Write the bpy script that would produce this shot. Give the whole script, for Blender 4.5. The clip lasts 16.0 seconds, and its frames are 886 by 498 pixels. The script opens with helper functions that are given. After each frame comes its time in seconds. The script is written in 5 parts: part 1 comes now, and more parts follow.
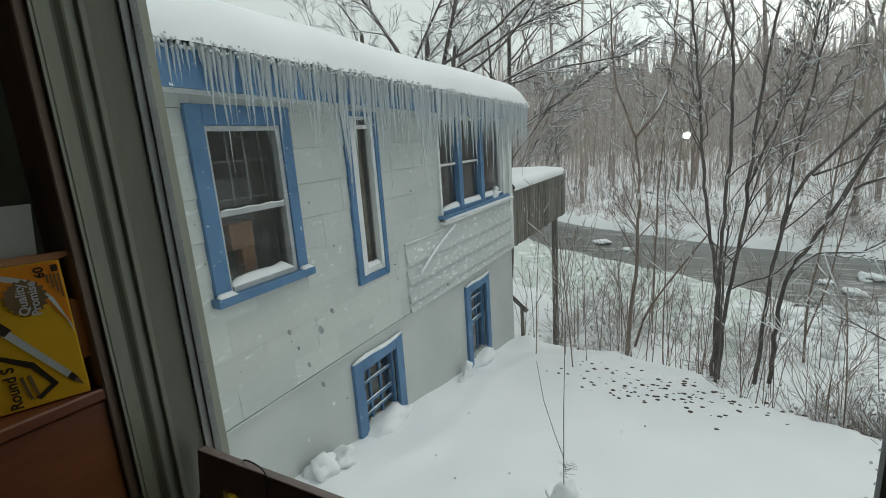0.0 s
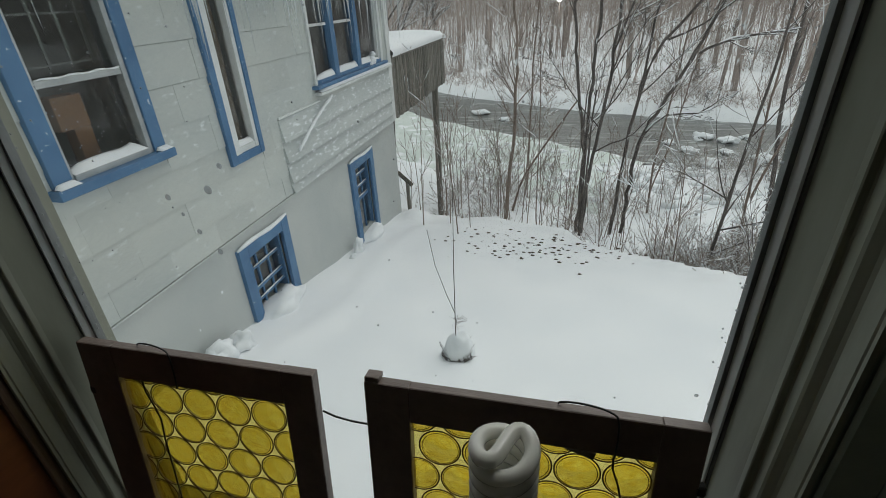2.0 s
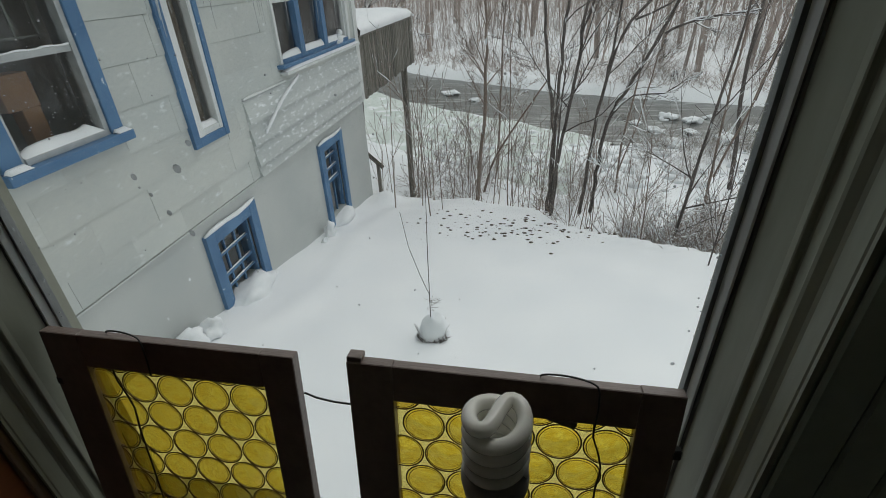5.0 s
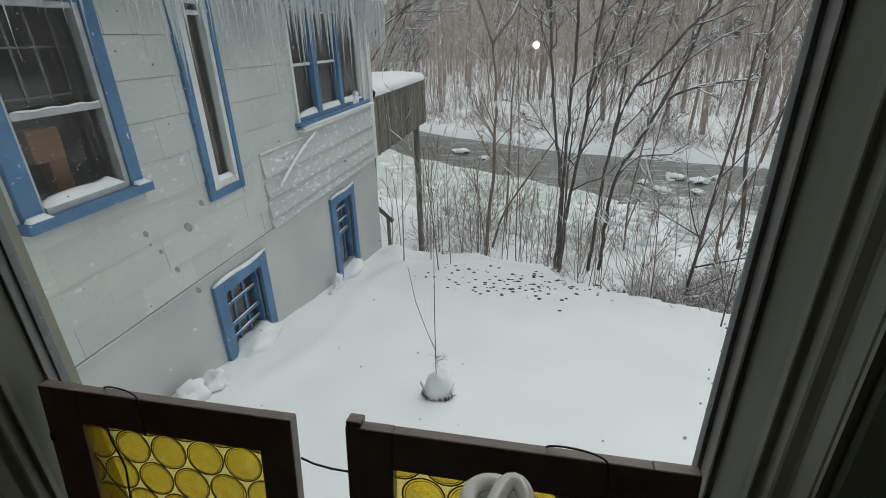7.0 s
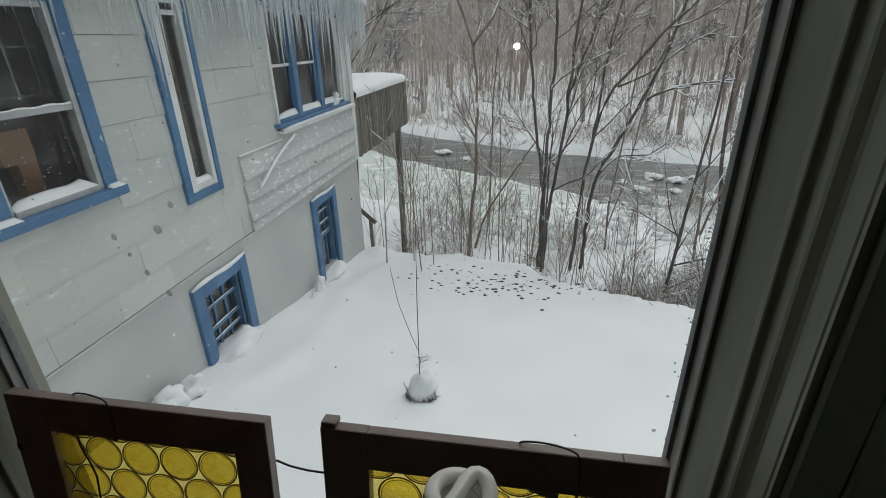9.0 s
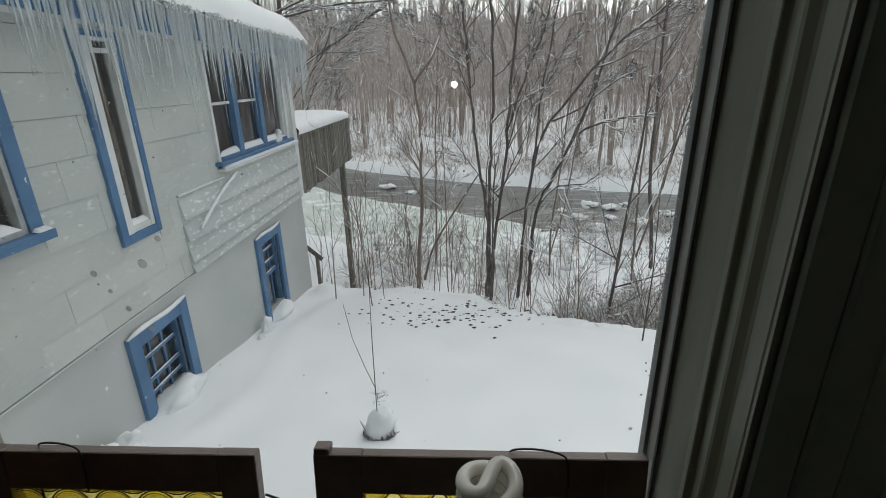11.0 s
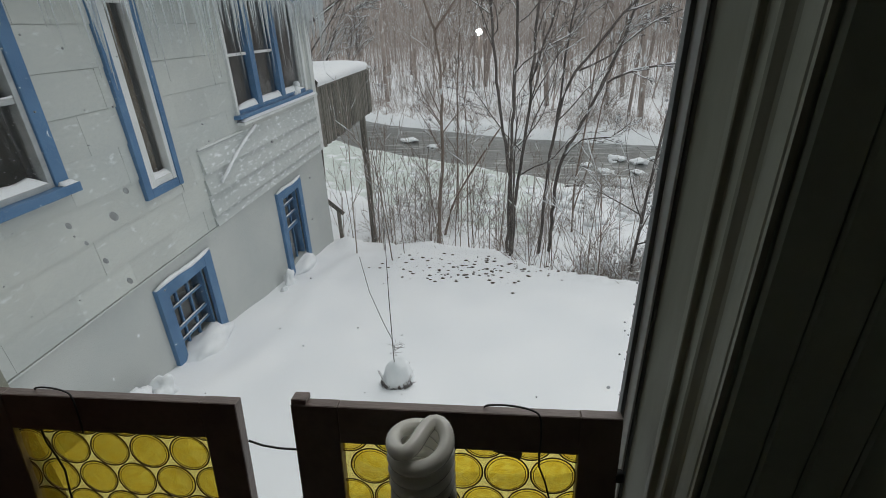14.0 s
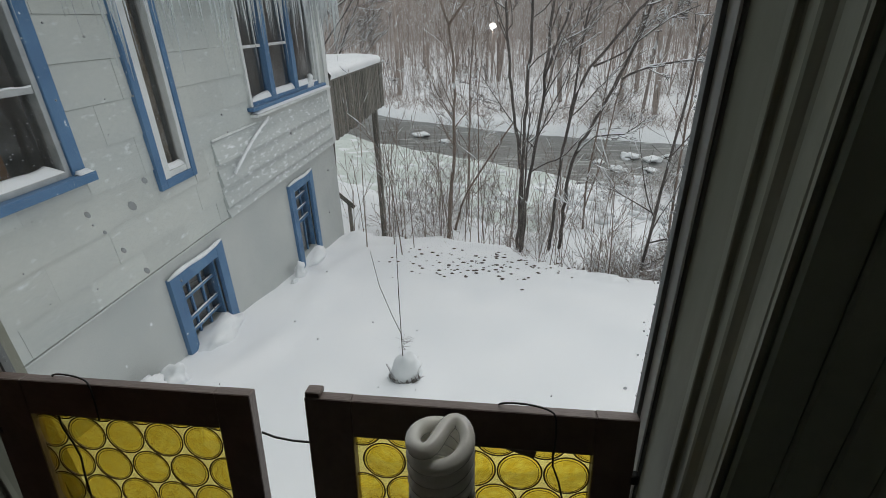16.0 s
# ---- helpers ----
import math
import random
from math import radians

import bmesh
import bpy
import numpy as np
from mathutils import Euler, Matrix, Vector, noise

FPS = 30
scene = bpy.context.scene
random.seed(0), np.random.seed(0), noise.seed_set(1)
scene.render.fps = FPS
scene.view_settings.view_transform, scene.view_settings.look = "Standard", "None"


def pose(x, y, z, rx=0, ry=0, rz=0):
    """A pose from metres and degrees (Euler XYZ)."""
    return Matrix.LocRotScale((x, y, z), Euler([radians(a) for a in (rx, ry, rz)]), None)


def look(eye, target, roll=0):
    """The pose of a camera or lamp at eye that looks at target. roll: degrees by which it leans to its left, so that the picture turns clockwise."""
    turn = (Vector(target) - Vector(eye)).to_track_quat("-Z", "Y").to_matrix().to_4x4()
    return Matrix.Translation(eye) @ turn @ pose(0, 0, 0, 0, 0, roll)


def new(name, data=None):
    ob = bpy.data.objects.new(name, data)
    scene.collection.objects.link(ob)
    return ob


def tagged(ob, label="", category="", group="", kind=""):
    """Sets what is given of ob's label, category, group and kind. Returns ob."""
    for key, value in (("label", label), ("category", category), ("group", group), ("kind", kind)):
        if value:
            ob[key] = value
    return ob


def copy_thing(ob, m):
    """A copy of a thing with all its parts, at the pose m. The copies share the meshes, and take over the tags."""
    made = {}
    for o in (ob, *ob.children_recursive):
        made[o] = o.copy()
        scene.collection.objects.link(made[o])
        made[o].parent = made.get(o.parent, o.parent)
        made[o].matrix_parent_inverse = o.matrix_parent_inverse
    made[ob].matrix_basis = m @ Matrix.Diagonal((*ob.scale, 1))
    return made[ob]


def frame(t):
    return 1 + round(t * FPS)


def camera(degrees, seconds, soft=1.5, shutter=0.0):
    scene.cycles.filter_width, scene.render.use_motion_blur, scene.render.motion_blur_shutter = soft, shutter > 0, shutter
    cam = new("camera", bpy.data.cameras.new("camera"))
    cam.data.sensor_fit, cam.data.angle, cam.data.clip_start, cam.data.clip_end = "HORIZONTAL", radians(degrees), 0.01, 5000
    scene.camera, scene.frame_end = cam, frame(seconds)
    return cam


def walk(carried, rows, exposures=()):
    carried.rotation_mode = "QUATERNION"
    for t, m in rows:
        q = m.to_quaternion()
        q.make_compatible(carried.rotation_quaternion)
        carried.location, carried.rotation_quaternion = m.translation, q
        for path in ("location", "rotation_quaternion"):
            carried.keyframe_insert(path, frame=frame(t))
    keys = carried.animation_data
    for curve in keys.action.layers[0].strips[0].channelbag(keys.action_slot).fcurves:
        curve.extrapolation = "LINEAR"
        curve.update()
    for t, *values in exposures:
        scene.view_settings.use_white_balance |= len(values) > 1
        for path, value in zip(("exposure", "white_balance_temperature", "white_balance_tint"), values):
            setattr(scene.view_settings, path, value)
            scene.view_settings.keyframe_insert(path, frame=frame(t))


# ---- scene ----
cam = camera(86.1, 16.0, soft=0.6)

PATH = [
    (0, (0.078, 0.123, 4.04), (-0.857, 1.835, 3.601), -3.8),
    (0.5, (0.067, 0.123, 4.021), (-0.815, 1.841, 3.499), -4.4),
    (1, (0.056, 0.132, 4.006), (-0.691, 1.843, 3.29), -4.1),
    (1.5, (0.045, 0.136, 3.992), (-0.527, 1.839, 3.114), -3.4),
    (2, (0.031, 0.131, 3.989), (-0.42, 1.835, 3.044), -2.9),
    (2.5, (0.028, 0.131, 3.987), (-0.343, 1.839, 3.015), -2.5),
    (3, (0.025, 0.133, 3.987), (-0.303, 1.829, 2.979), -2.2),
    (3.5, (0.023, 0.132, 3.985), (-0.283, 1.823, 2.962), -2.2),
    (6, (0.019, 0.129, 3.977), (-0.337, 1.835, 2.995), -1.7),
    (6.5, (0.022, 0.137, 3.974), (-0.342, 1.882, 3.068), -1.2),
    (7, (0.023, 0.135, 3.991), (-0.356, 1.923, 3.179), -1.4),
    (7.5, (0.029, 0.135, 3.993), (-0.347, 1.942, 3.221), -1.4),
    (8, (0.03, 0.133, 3.991), (-0.328, 1.939, 3.21), -1.5),
    (8.5, (0.037, 0.137, 3.989), (-0.297, 1.936, 3.182), -1.4),
    (8.7, (0.039, 0.136, 3.991), (-0.288, 1.932, 3.174), -1.3),
    (10.8, (-0.004, 0.092, 3.989), (-0.118, 1.974, 3.32), -1.2),
    (11, (-0.006, 0.089, 3.992), (-0.098, 1.966, 3.308), -1.1),
    (11.5, (-0.013, 0.088, 3.984), (-0.072, 1.951, 3.26), -0.4),
    (12, (-0.026, 0.088, 3.976), (-0.094, 1.933, 3.208), 0.1),
    (12.5, (-0.024, 0.079, 3.979), (-0.139, 1.908, 3.177), -0.3),
    (13, (0.0, 0.083, 3.977), (-0.139, 1.901, 3.155), -0.9),
    (13.5, (0.029, 0.101, 3.984), (-0.132, 1.909, 3.144), -1.5),
    (14, (0.053, 0.11, 3.983), (-0.135, 1.908, 3.127), -1.9),
    (14.5, (0.052, 0.113, 3.978), (-0.152, 1.904, 3.112), -1.9),
    (15, (0.046, 0.104, 3.987), (-0.165, 1.9, 3.133), -1.7),
    (15.5, (0.041, 0.106, 3.985), (-0.179, 1.902, 3.131), -1.5),
    (16, (0.043, 0.115, 3.981), (-0.184, 1.9, 3.107), -1.4),
]
walk(cam, [(t, look(eye, target, roll)) for t, eye, target, roll in PATH],
     exposures=[(0, 0.25, 6420, 4.5), (1.5, 0.25, 6440, 7), (7.0, 0.25, 6450, 9.5), (16, 0.25, 6450, 12.5)])

# ---- world, sun, exposure ----
world = bpy.data.worlds.new("overcast_sky")
scene.world = world
world.use_nodes = True
wn, wl = world.node_tree.nodes, world.node_tree.links
wn.clear()
sky = wn.new("ShaderNodeTexSky")
sky.sky_type, sky.sun_disc = "NISHITA", False
sky.sun_elevation, sky.sun_rotation = radians(28), radians(20)
sky.air_density, sky.dust_density, sky.ozone_density = 1.0, 4.0, 1.0
pale = wn.new("ShaderNodeHueSaturation")
pale.inputs["Saturation"].default_value = 0.12
cloud = wn.new("ShaderNodeMix")
cloud.data_type = "RGBA"
cloud.inputs["Factor"].default_value = 0.75
cloud.inputs["B"].default_value = (6.05, 6.5, 6.4, 1)
back = wn.new("ShaderNodeBackground")
back.inputs["Strength"].default_value = 0.1
wout = wn.new("ShaderNodeOutputWorld")
wl.new(sky.outputs["Color"], pale.inputs["Color"])
wl.new(pale.outputs["Color"], cloud.inputs["A"])
wl.new(cloud.outputs["Result"], back.inputs["Color"])
wl.new(back.outputs["Background"], wout.inputs["Surface"])

sun_data = bpy.data.lights.new("sun", "SUN")
sun_data.energy, sun_data.angle, sun_data.color = 0.5, radians(25), (1.0, 0.97, 0.93)
sun = new("sun", sun_data)
sun.matrix_world = look((0, 0, 40), (-8, -22, 0))


# ---- helpers of this scene ----
class Buf:
    """Vertices and faces of one mesh."""

    def __init__(self):
        self.v, self.f = [], []

    def tube(self, pts, radii, sides, cap=True):
        base = len(self.v)
        n = len(pts)
        for i, p in enumerate(pts):
            a, b = pts[max(i - 1, 0)], pts[min(i + 1, n - 1)]
            d = (b - a).normalized() if (b - a).length > 1e-9 else Vector((0, 0, 1))
            u = d.orthogonal() if abs(d.z) > 0.95 else d.cross(Vector((0, 0, 1)))
            u.normalize()
            w = d.cross(u)
            for k in range(sides):
                t = 2 * math.pi * k / sides
                self.v.append(tuple(p + (u * math.cos(t) + w * math.sin(t)) * radii[i]))
        for i in range(n - 1):
            for k in range(sides):
                a, b = base + i * sides + k, base + i * sides + (k + 1) % sides
                self.f.append((a, b, b + sides, a + sides))
        if cap:
            self.f.append(tuple(base + k for k in reversed(range(sides))))
            self.f.append(tuple(base + (n - 1) * sides + k for k in range(sides)))

    def box(self, x0, x1, y0, y1, z0, z1):
        b = len(self.v)
        self.v += [(x, y, z) for z in (z0, z1) for y in (y0, y1) for x in (x0, x1)]
        self.f += [tuple(b + i for i in q) for q in ((0, 2, 3, 1), (4, 5, 7, 6), (0, 1, 5, 4), (2, 6, 7, 3), (0, 4, 6, 2), (1, 3, 7, 5))]

    def grid(self, rows):
        """A sheet from rows of points."""
        b, w = len(self.v), len(rows[0])
        for r in rows:
            self.v += [tuple(p) for p in r]
        for i in range(len(rows) - 1):
            for k in range(w - 1):
                a = b + i * w + k
                self.f.append((a, a + 1, a + w + 1, a + w))

    def mesh(self, name, material, smooth=False, bevel=0.0):
        me = bpy.data.meshes.new(name)
        me.from_pydata(self.v, [], self.f)
        if bevel:
            bm = bmesh.new()
            bm.from_mesh(me)
            bmesh.ops.bevel(bm, geom=list(bm.edges), offset=bevel, segments=1, affect="EDGES", clamp_overlap=True)
            bm.to_mesh(me)
            bm.free()
        me.materials.append(material)
        if smooth:
            me.shade_smooth()
        me.update()
        return me


def thing(name, label, category, group="", kind="", at=(0, 0, 0)):
    ob = new(name)
    ob.location = at
    ob.empty_display_size = 0.05
    return tagged(ob, label, category, group, kind)


def part(name, buf, material, parent=None, label="", smooth=False, bevel=0.0):
    """Links a Buf or a ready mesh as ONE mesh object under a thing or a part."""
    me = buf if isinstance(buf, bpy.types.Mesh) else buf.mesh(name, material, smooth, bevel)
    ob = new(name, me)
    ob.parent = parent
    return tagged(ob, label)


def solid(name, buf, material, label, category, group="", kind="", smooth=False, bevel=0.0):
    return tagged(part(name, buf, material, None, "", smooth, bevel), label, category, group, kind)


def boxbuf(*boxes):
    b = Buf()
    for q in boxes:
        b.box(*q)
    return b


# ---- materials ----
def surface(name, c1, c2, scale=8.0, rough=0.7, bump=0.2, fine=60.0, metallic=0.0, stretch=(1, 1, 1), spec=0.5, island=0.0, c3=None, spots=0.0, spot_scale=20.0, spot_soft=0.06):
    """Two colours mixed by a coarse and a fine noise, with relief. island: spread of value between objects. c3: spots."""
    m = bpy.data.materials.new(name)
    m.use_nodes = True
    n, l = m.node_tree.nodes, m.node_tree.links
    p = n["Principled BSDF"]
    co = n.new("ShaderNodeTexCoord")
    mp = n.new("ShaderNodeMapping")
    mp.inputs["Scale"].default_value = stretch
    l.new(co.outputs["Object"], mp.inputs["Vector"])
    a, b = n.new("ShaderNodeTexNoise"), n.new("ShaderNodeTexNoise")
    for t, s, d in ((a, scale, 4), (b, fine, 3)):
        t.inputs["Scale"].default_value, t.inputs["Detail"].default_value = s, d
        l.new(mp.outputs["Vector"], t.inputs["Vector"])
    add = n.new("ShaderNodeMath")
    add.operation = "MULTIPLY_ADD"
    add.inputs[1].default_value = 0.35
    l.new(b.outputs["Fac"], add.inputs[0])
    l.new(a.outputs["Fac"], add.inputs[2])
    ramp = n.new("ShaderNodeValToRGB")
    ramp.color_ramp.elements[0].position, ramp.color_ramp.elements[1].position = 0.45, 0.9
    ramp.color_ramp.elements[0].color, ramp.color_ramp.elements[1].color = (*c1, 1), (*c2, 1)
    l.new(add.outputs[0], ramp.inputs["Fac"])
    out = ramp.outputs["Color"]
    if c3:
        sp = n.new("ShaderNodeTexNoise")
        sp.inputs["Scale"].default_value, sp.inputs["Detail"].default_value = spot_scale, 6
        l.new(mp.outputs["Vector"], sp.inputs["Vector"])
        st = n.new("ShaderNodeValToRGB")
        st.color_ramp.elements[0].position, st.color_ramp.elements[1].position = 1 - spots, min(1 - spots + spot_soft, 1)
        l.new(sp.outputs["Fac"], st.inputs["Fac"])
        mx = n.new("ShaderNodeMix")
        mx.data_type = "RGBA"
        l.new(st.outputs["Color"], mx.inputs["Factor"])
        l.new(out, mx.inputs["A"])
        mx.inputs["B"].default_value = (*c3, 1)
        out = mx.outputs["Result"]
    if island:
        info = n.new("ShaderNodeObjectInfo")
        mr = n.new("ShaderNodeMapRange")
        mr.inputs["To Min"].default_value, mr.inputs["To Max"].default_value = 1 - island, 1 + island
        l.new(info.outputs["Random"], mr.inputs["Value"])
        hs = n.new("ShaderNodeHueSaturation")
        l.new(mr.outputs["Result"], hs.inputs["Value"])
        l.new(out, hs.inputs["Color"])
        out = hs.outputs["Color"]
    l.new(out, p.inputs["Base Color"])
    p.inputs["Roughness"].default_value, p.inputs["Metallic"].default_value = rough, metallic
    p.inputs["Specular IOR Level"].default_value = spec
    if bump:
        bp = n.new("ShaderNodeBump")
        bp.inputs["Strength"].default_value, bp.inputs["Distance"].default_value = bump, 0.01
        l.new(add.outputs[0], bp.inputs["Height"])
        l.new(bp.outputs["Normal"], p.inputs["Normal"])
    return m


def clear(name, tint, gloss=1.0, rough=0.02, veil=0.0, veil_color=(0.8, 0.85, 0.88)):
    """A thin pane: lets light through, tinted, with a gloss that grows at grazing angles; veil: frost."""
    m = bpy.data.materials.new(name)
    m.use_nodes = True
    n, l = m.node_tree.nodes, m.node_tree.links
    n.clear()
    out = n.new("ShaderNodeOutputMaterial")
    tr, gl = n.new("ShaderNodeBsdfTransparent"), n.new("ShaderNodeBsdfGlossy")
    tr.inputs["Color"].default_value = (*tint, 1)
    gl.inputs["Roughness"].default_value = rough
    fr = n.new("ShaderNodeFresnel")
    fr.inputs["IOR"].default_value = 1.45
    k = n.new("ShaderNodeMath")
    k.operation = "MULTIPLY"
    k.inputs[1].default_value = gloss
    l.new(fr.outputs["Fac"], k.inputs[0])
    mix = n.new("ShaderNodeMixShader")
    l.new(k.outputs[0], mix.inputs["Fac"])
    l.new(tr.outputs[0], mix.inputs[1])
    l.new(gl.outputs[0], mix.inputs[2])
    last = mix
    if veil:
        df = n.new("ShaderNodeBsdfDiffuse")
        df.inputs["Color"].default_value = (*veil_color, 1)
        tl = n.new("ShaderNodeBsdfTranslucent")
        tl.inputs["Color"].default_value = (*veil_color, 1)
        half = n.new("ShaderNodeMixShader")
        l.new(df.outputs[0], half.inputs[1])
        l.new(tl.outputs[0], half.inputs[2])
        last = n.new("ShaderNodeMixShader")
        last.inputs["Fac"].default_value = veil
        l.new(mix.outputs[0], last.inputs[1])
        l.new(half.outputs[0], last.inputs[2])
    l.new(last.outputs[0], out.inputs["Surface"])
    return m


SNOW = surface("snow", (0.80, 0.82, 0.85), (0.88, 0.89, 0.91), 1.2, 0.65, 0.25, 30, spec=0.3)
SNOW_ROUGH = surface("clumped_snow", (0.74, 0.77, 0.80), (0.88, 0.89, 0.91), 6, 0.6, 0.6, 40, spec=0.3)
ICE_RIDGE = surface("gray_ice", (0.45, 0.48, 0.50), (0.80, 0.82, 0.84), 14, 0.3, 0.6, 60)
SIDING = surface("painted_siding", (0.45, 0.48, 0.475), (0.565, 0.58, 0.55), 1.5, 0.6, 0.2, 40, island=0.055, c3=(0.70, 0.73, 0.74), spots=0.385, spot_scale=20, stretch=(1, 0.4, 1), spot_soft=0.16)
LAP = surface("painted_lap_siding", (0.46, 0.49, 0.49), (0.55, 0.575, 0.565), 2, 0.6, 0.2, 40, island=0.03, c3=(0.80, 0.82, 0.84), spots=0.45, spot_scale=26, stretch=(1, 0.3, 1), spot_soft=0.15)
STUCCO = surface("painted_foundation", (0.45, 0.475, 0.47), (0.54, 0.555, 0.54), 1.5, 0.75, 0.3, 60, c3=(0.80, 0.82, 0.84), spots=0.30, spot_scale=12)
JOINT = surface("shadowed_joint", (0.34, 0.36, 0.36), (0.44, 0.46, 0.46), 5, 0.8, 0.1)
BLUE = surface("blue_paint", (0.045, 0.13, 0.265), (0.095, 0.21, 0.375), 4, 0.5, 0.2, 50, c3=(0.70, 0.76, 0.80), spots=0.325, spot_scale=25)
WHITE = surface("white_window_paint", (0.60, 0.62, 0.62), (0.74, 0.75, 0.75), 5, 0.45, 0.1)
ALU = surface("dull_aluminium", (0.38, 0.40, 0.41), (0.52, 0.54, 0.55), 9, 0.4, 0.1, metallic=0.4)
DECKWOOD = surface("weathered_boards", (0.085, 0.08, 0.067), (0.20, 0.185, 0.16), 6, 0.85, 0.4, 60, stretch=(3, 3, 0.4), island=0.38, c3=(0.80, 0.82, 0.85), spots=0.27, spot_scale=5)
DARKROOM = surface("dark_interior", (0.20, 0.215, 0.19), (0.33, 0.34, 0.30), 3, 0.8, 0.1)
BARK = surface("bark", (0.055, 0.047, 0.043), (0.14, 0.12, 0.11), 9, 0.9, 0.5, 50, stretch=(1, 1, 0.3), c3=(0.78, 0.80, 0.82), spots=0.33, spot_scale=14)
BARK_WARM = surface("reddish_bark", (0.155, 0.115, 0.094), (0.285, 0.225, 0.19), 9, 0.9, 0.4, 50, stretch=(1, 1, 0.3), c3=(0.78, 0.80, 0.82), spots=0.36, spot_scale=14)
# far bark: distance haze is put into the pale colours, c3 is snow
BARK_FAR = surface("haze_paled_bark", (0.255, 0.207, 0.183), (0.43, 0.365, 0.33), 3, 0.95, 0.2, 20, island=0.2, stretch=(1, 1, 0.3), c3=(0.80, 0.82, 0.84), spots=0.43, spot_scale=4, spot_soft=0.1)
BRUSHWOOD = surface("brush_twigs", (0.22, 0.18, 0.152), (0.38, 0.325, 0.285), 9, 0.9, 0.4, 50, stretch=(1, 1, 0.3), island=0.15, c3=(0.80, 0.82, 0.84), spots=0.44, spot_scale=14)
# pale c3 streaks put sky glints on the ripples into the water's colour
WATER = surface("dark_water_with_glints", (0.05, 0.055, 0.053), (0.15, 0.155, 0.148), 1.1, 0.28, 1.0, 4.5, stretch=(0.45, 1.9, 1), c3=(0.42, 0.44, 0.43), spots=0.43, spot_scale=2.2, spec=0.4, spot_soft=0.12)
ICE = surface("greenish_ice", (0.50, 0.57, 0.53), (0.66, 0.71, 0.68), 0.7, 0.4, 0.4, 8, c3=(0.82, 0.84, 0.86), spots=0.49, spot_scale=1.6, spot_soft=0.1)
ROCK = surface("wet_rock", (0.05, 0.05, 0.05), (0.12, 0.115, 0.11), 5, 0.6, 0.5)
# shrub leaves; also colours the lumps that stand in for birds
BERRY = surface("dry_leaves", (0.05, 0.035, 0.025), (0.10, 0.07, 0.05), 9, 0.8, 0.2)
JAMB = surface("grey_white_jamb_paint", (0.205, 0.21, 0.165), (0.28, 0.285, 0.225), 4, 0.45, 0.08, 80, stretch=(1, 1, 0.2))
RUBBER = surface("black_gasket", (0.13, 0.14, 0.14), (0.20, 0.21, 0.21), 20, 0.6, 0.1)
DULLWALL = surface("grey_green_wall_paint", (0.27, 0.32, 0.27), (0.36, 0.41, 0.35), 3, 0.7, 0.15, 50)
PANELLING = surface("dark_wood_panelling", (0.11, 0.07, 0.05), (0.19, 0.13, 0.095), 4, 0.6, 0.2, 50, stretch=(6, 6, 0.4))
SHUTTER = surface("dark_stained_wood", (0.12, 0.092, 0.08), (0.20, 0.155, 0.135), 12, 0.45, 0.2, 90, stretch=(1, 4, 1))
CHERRY = surface("red_brown_wood", (0.13, 0.040, 0.020), (0.21, 0.070, 0.032), 5, 0.35, 0.1, 60, stretch=(2, 0.4, 2))
ROOMPAINT = surface("pale_bounce_paint", (0.68, 0.66, 0.58), (0.80, 0.78, 0.70), 3, 0.8, 0.1)
CORD = surface("black_cord", (0.010, 0.010, 0.010), (0.02, 0.02, 0.02), 20, 0.5, 0.1)
PLASTIC = surface("grey_lamp_base", (0.20, 0.20, 0.19), (0.26, 0.26, 0.25), 10, 0.4, 0.05)
BRASS = surface("dull_brass", (0.25, 0.18, 0.08), (0.36, 0.27, 0.12), 10, 0.4, 0.1, metallic=0.8)
ICICLE = clear("icicle_ice", (0.93, 0.96, 0.97), 1.6, 0.08, 0.45, (0.93, 0.955, 0.97))
GLASS = clear("house_window_glass", (0.84, 0.87, 0.87), 1.9, 0.02)
PANE = clear("window_glass", (0.97, 0.985, 0.98), 0.25, 0.02, 0.03)
FROST = clear("frost_spot", (0.86, 0.88, 0.90), 0.4, 0.3, 0.40, (0.72, 0.74, 0.75))



def milky(name, color):
    """Thick white glass: half of the light goes through, with a clear gloss."""
    m = bpy.data.materials.new(name)
    m.use_nodes = True
    n, l = m.node_tree.nodes, m.node_tree.links
    n.clear()
    out, mix, top = n.new("ShaderNodeOutputMaterial"), n.new("ShaderNodeMixShader"), n.new("ShaderNodeMixShader")
    df, tl, gl = n.new("ShaderNodeBsdfDiffuse"), n.new("ShaderNodeBsdfTranslucent"), n.new("ShaderNodeBsdfGlossy")
    for q in (df, tl):
        q.inputs["Color"].default_value = (*color, 1)
    gl.inputs["Roughness"].default_value = 0.12
    fr = n.new("ShaderNodeFresnel")
    fr.inputs["IOR"].default_value = 1.5
    mix.inputs["Fac"].default_value = 0.4
    l.new(df.outputs[0], mix.inputs[1])
    l.new(tl.outputs[0], mix.inputs[2])
    l.new(fr.outputs[0], top.inputs["Fac"])
    l.new(mix.outputs[0], top.inputs[1])
    l.new(gl.outputs[0], top.inputs[2])
    l.new(top.outputs[0], out.inputs["Surface"])
    return m


PHOSPHOR = milky("milky_lamp_glass", (0.95, 0.94, 0.87))


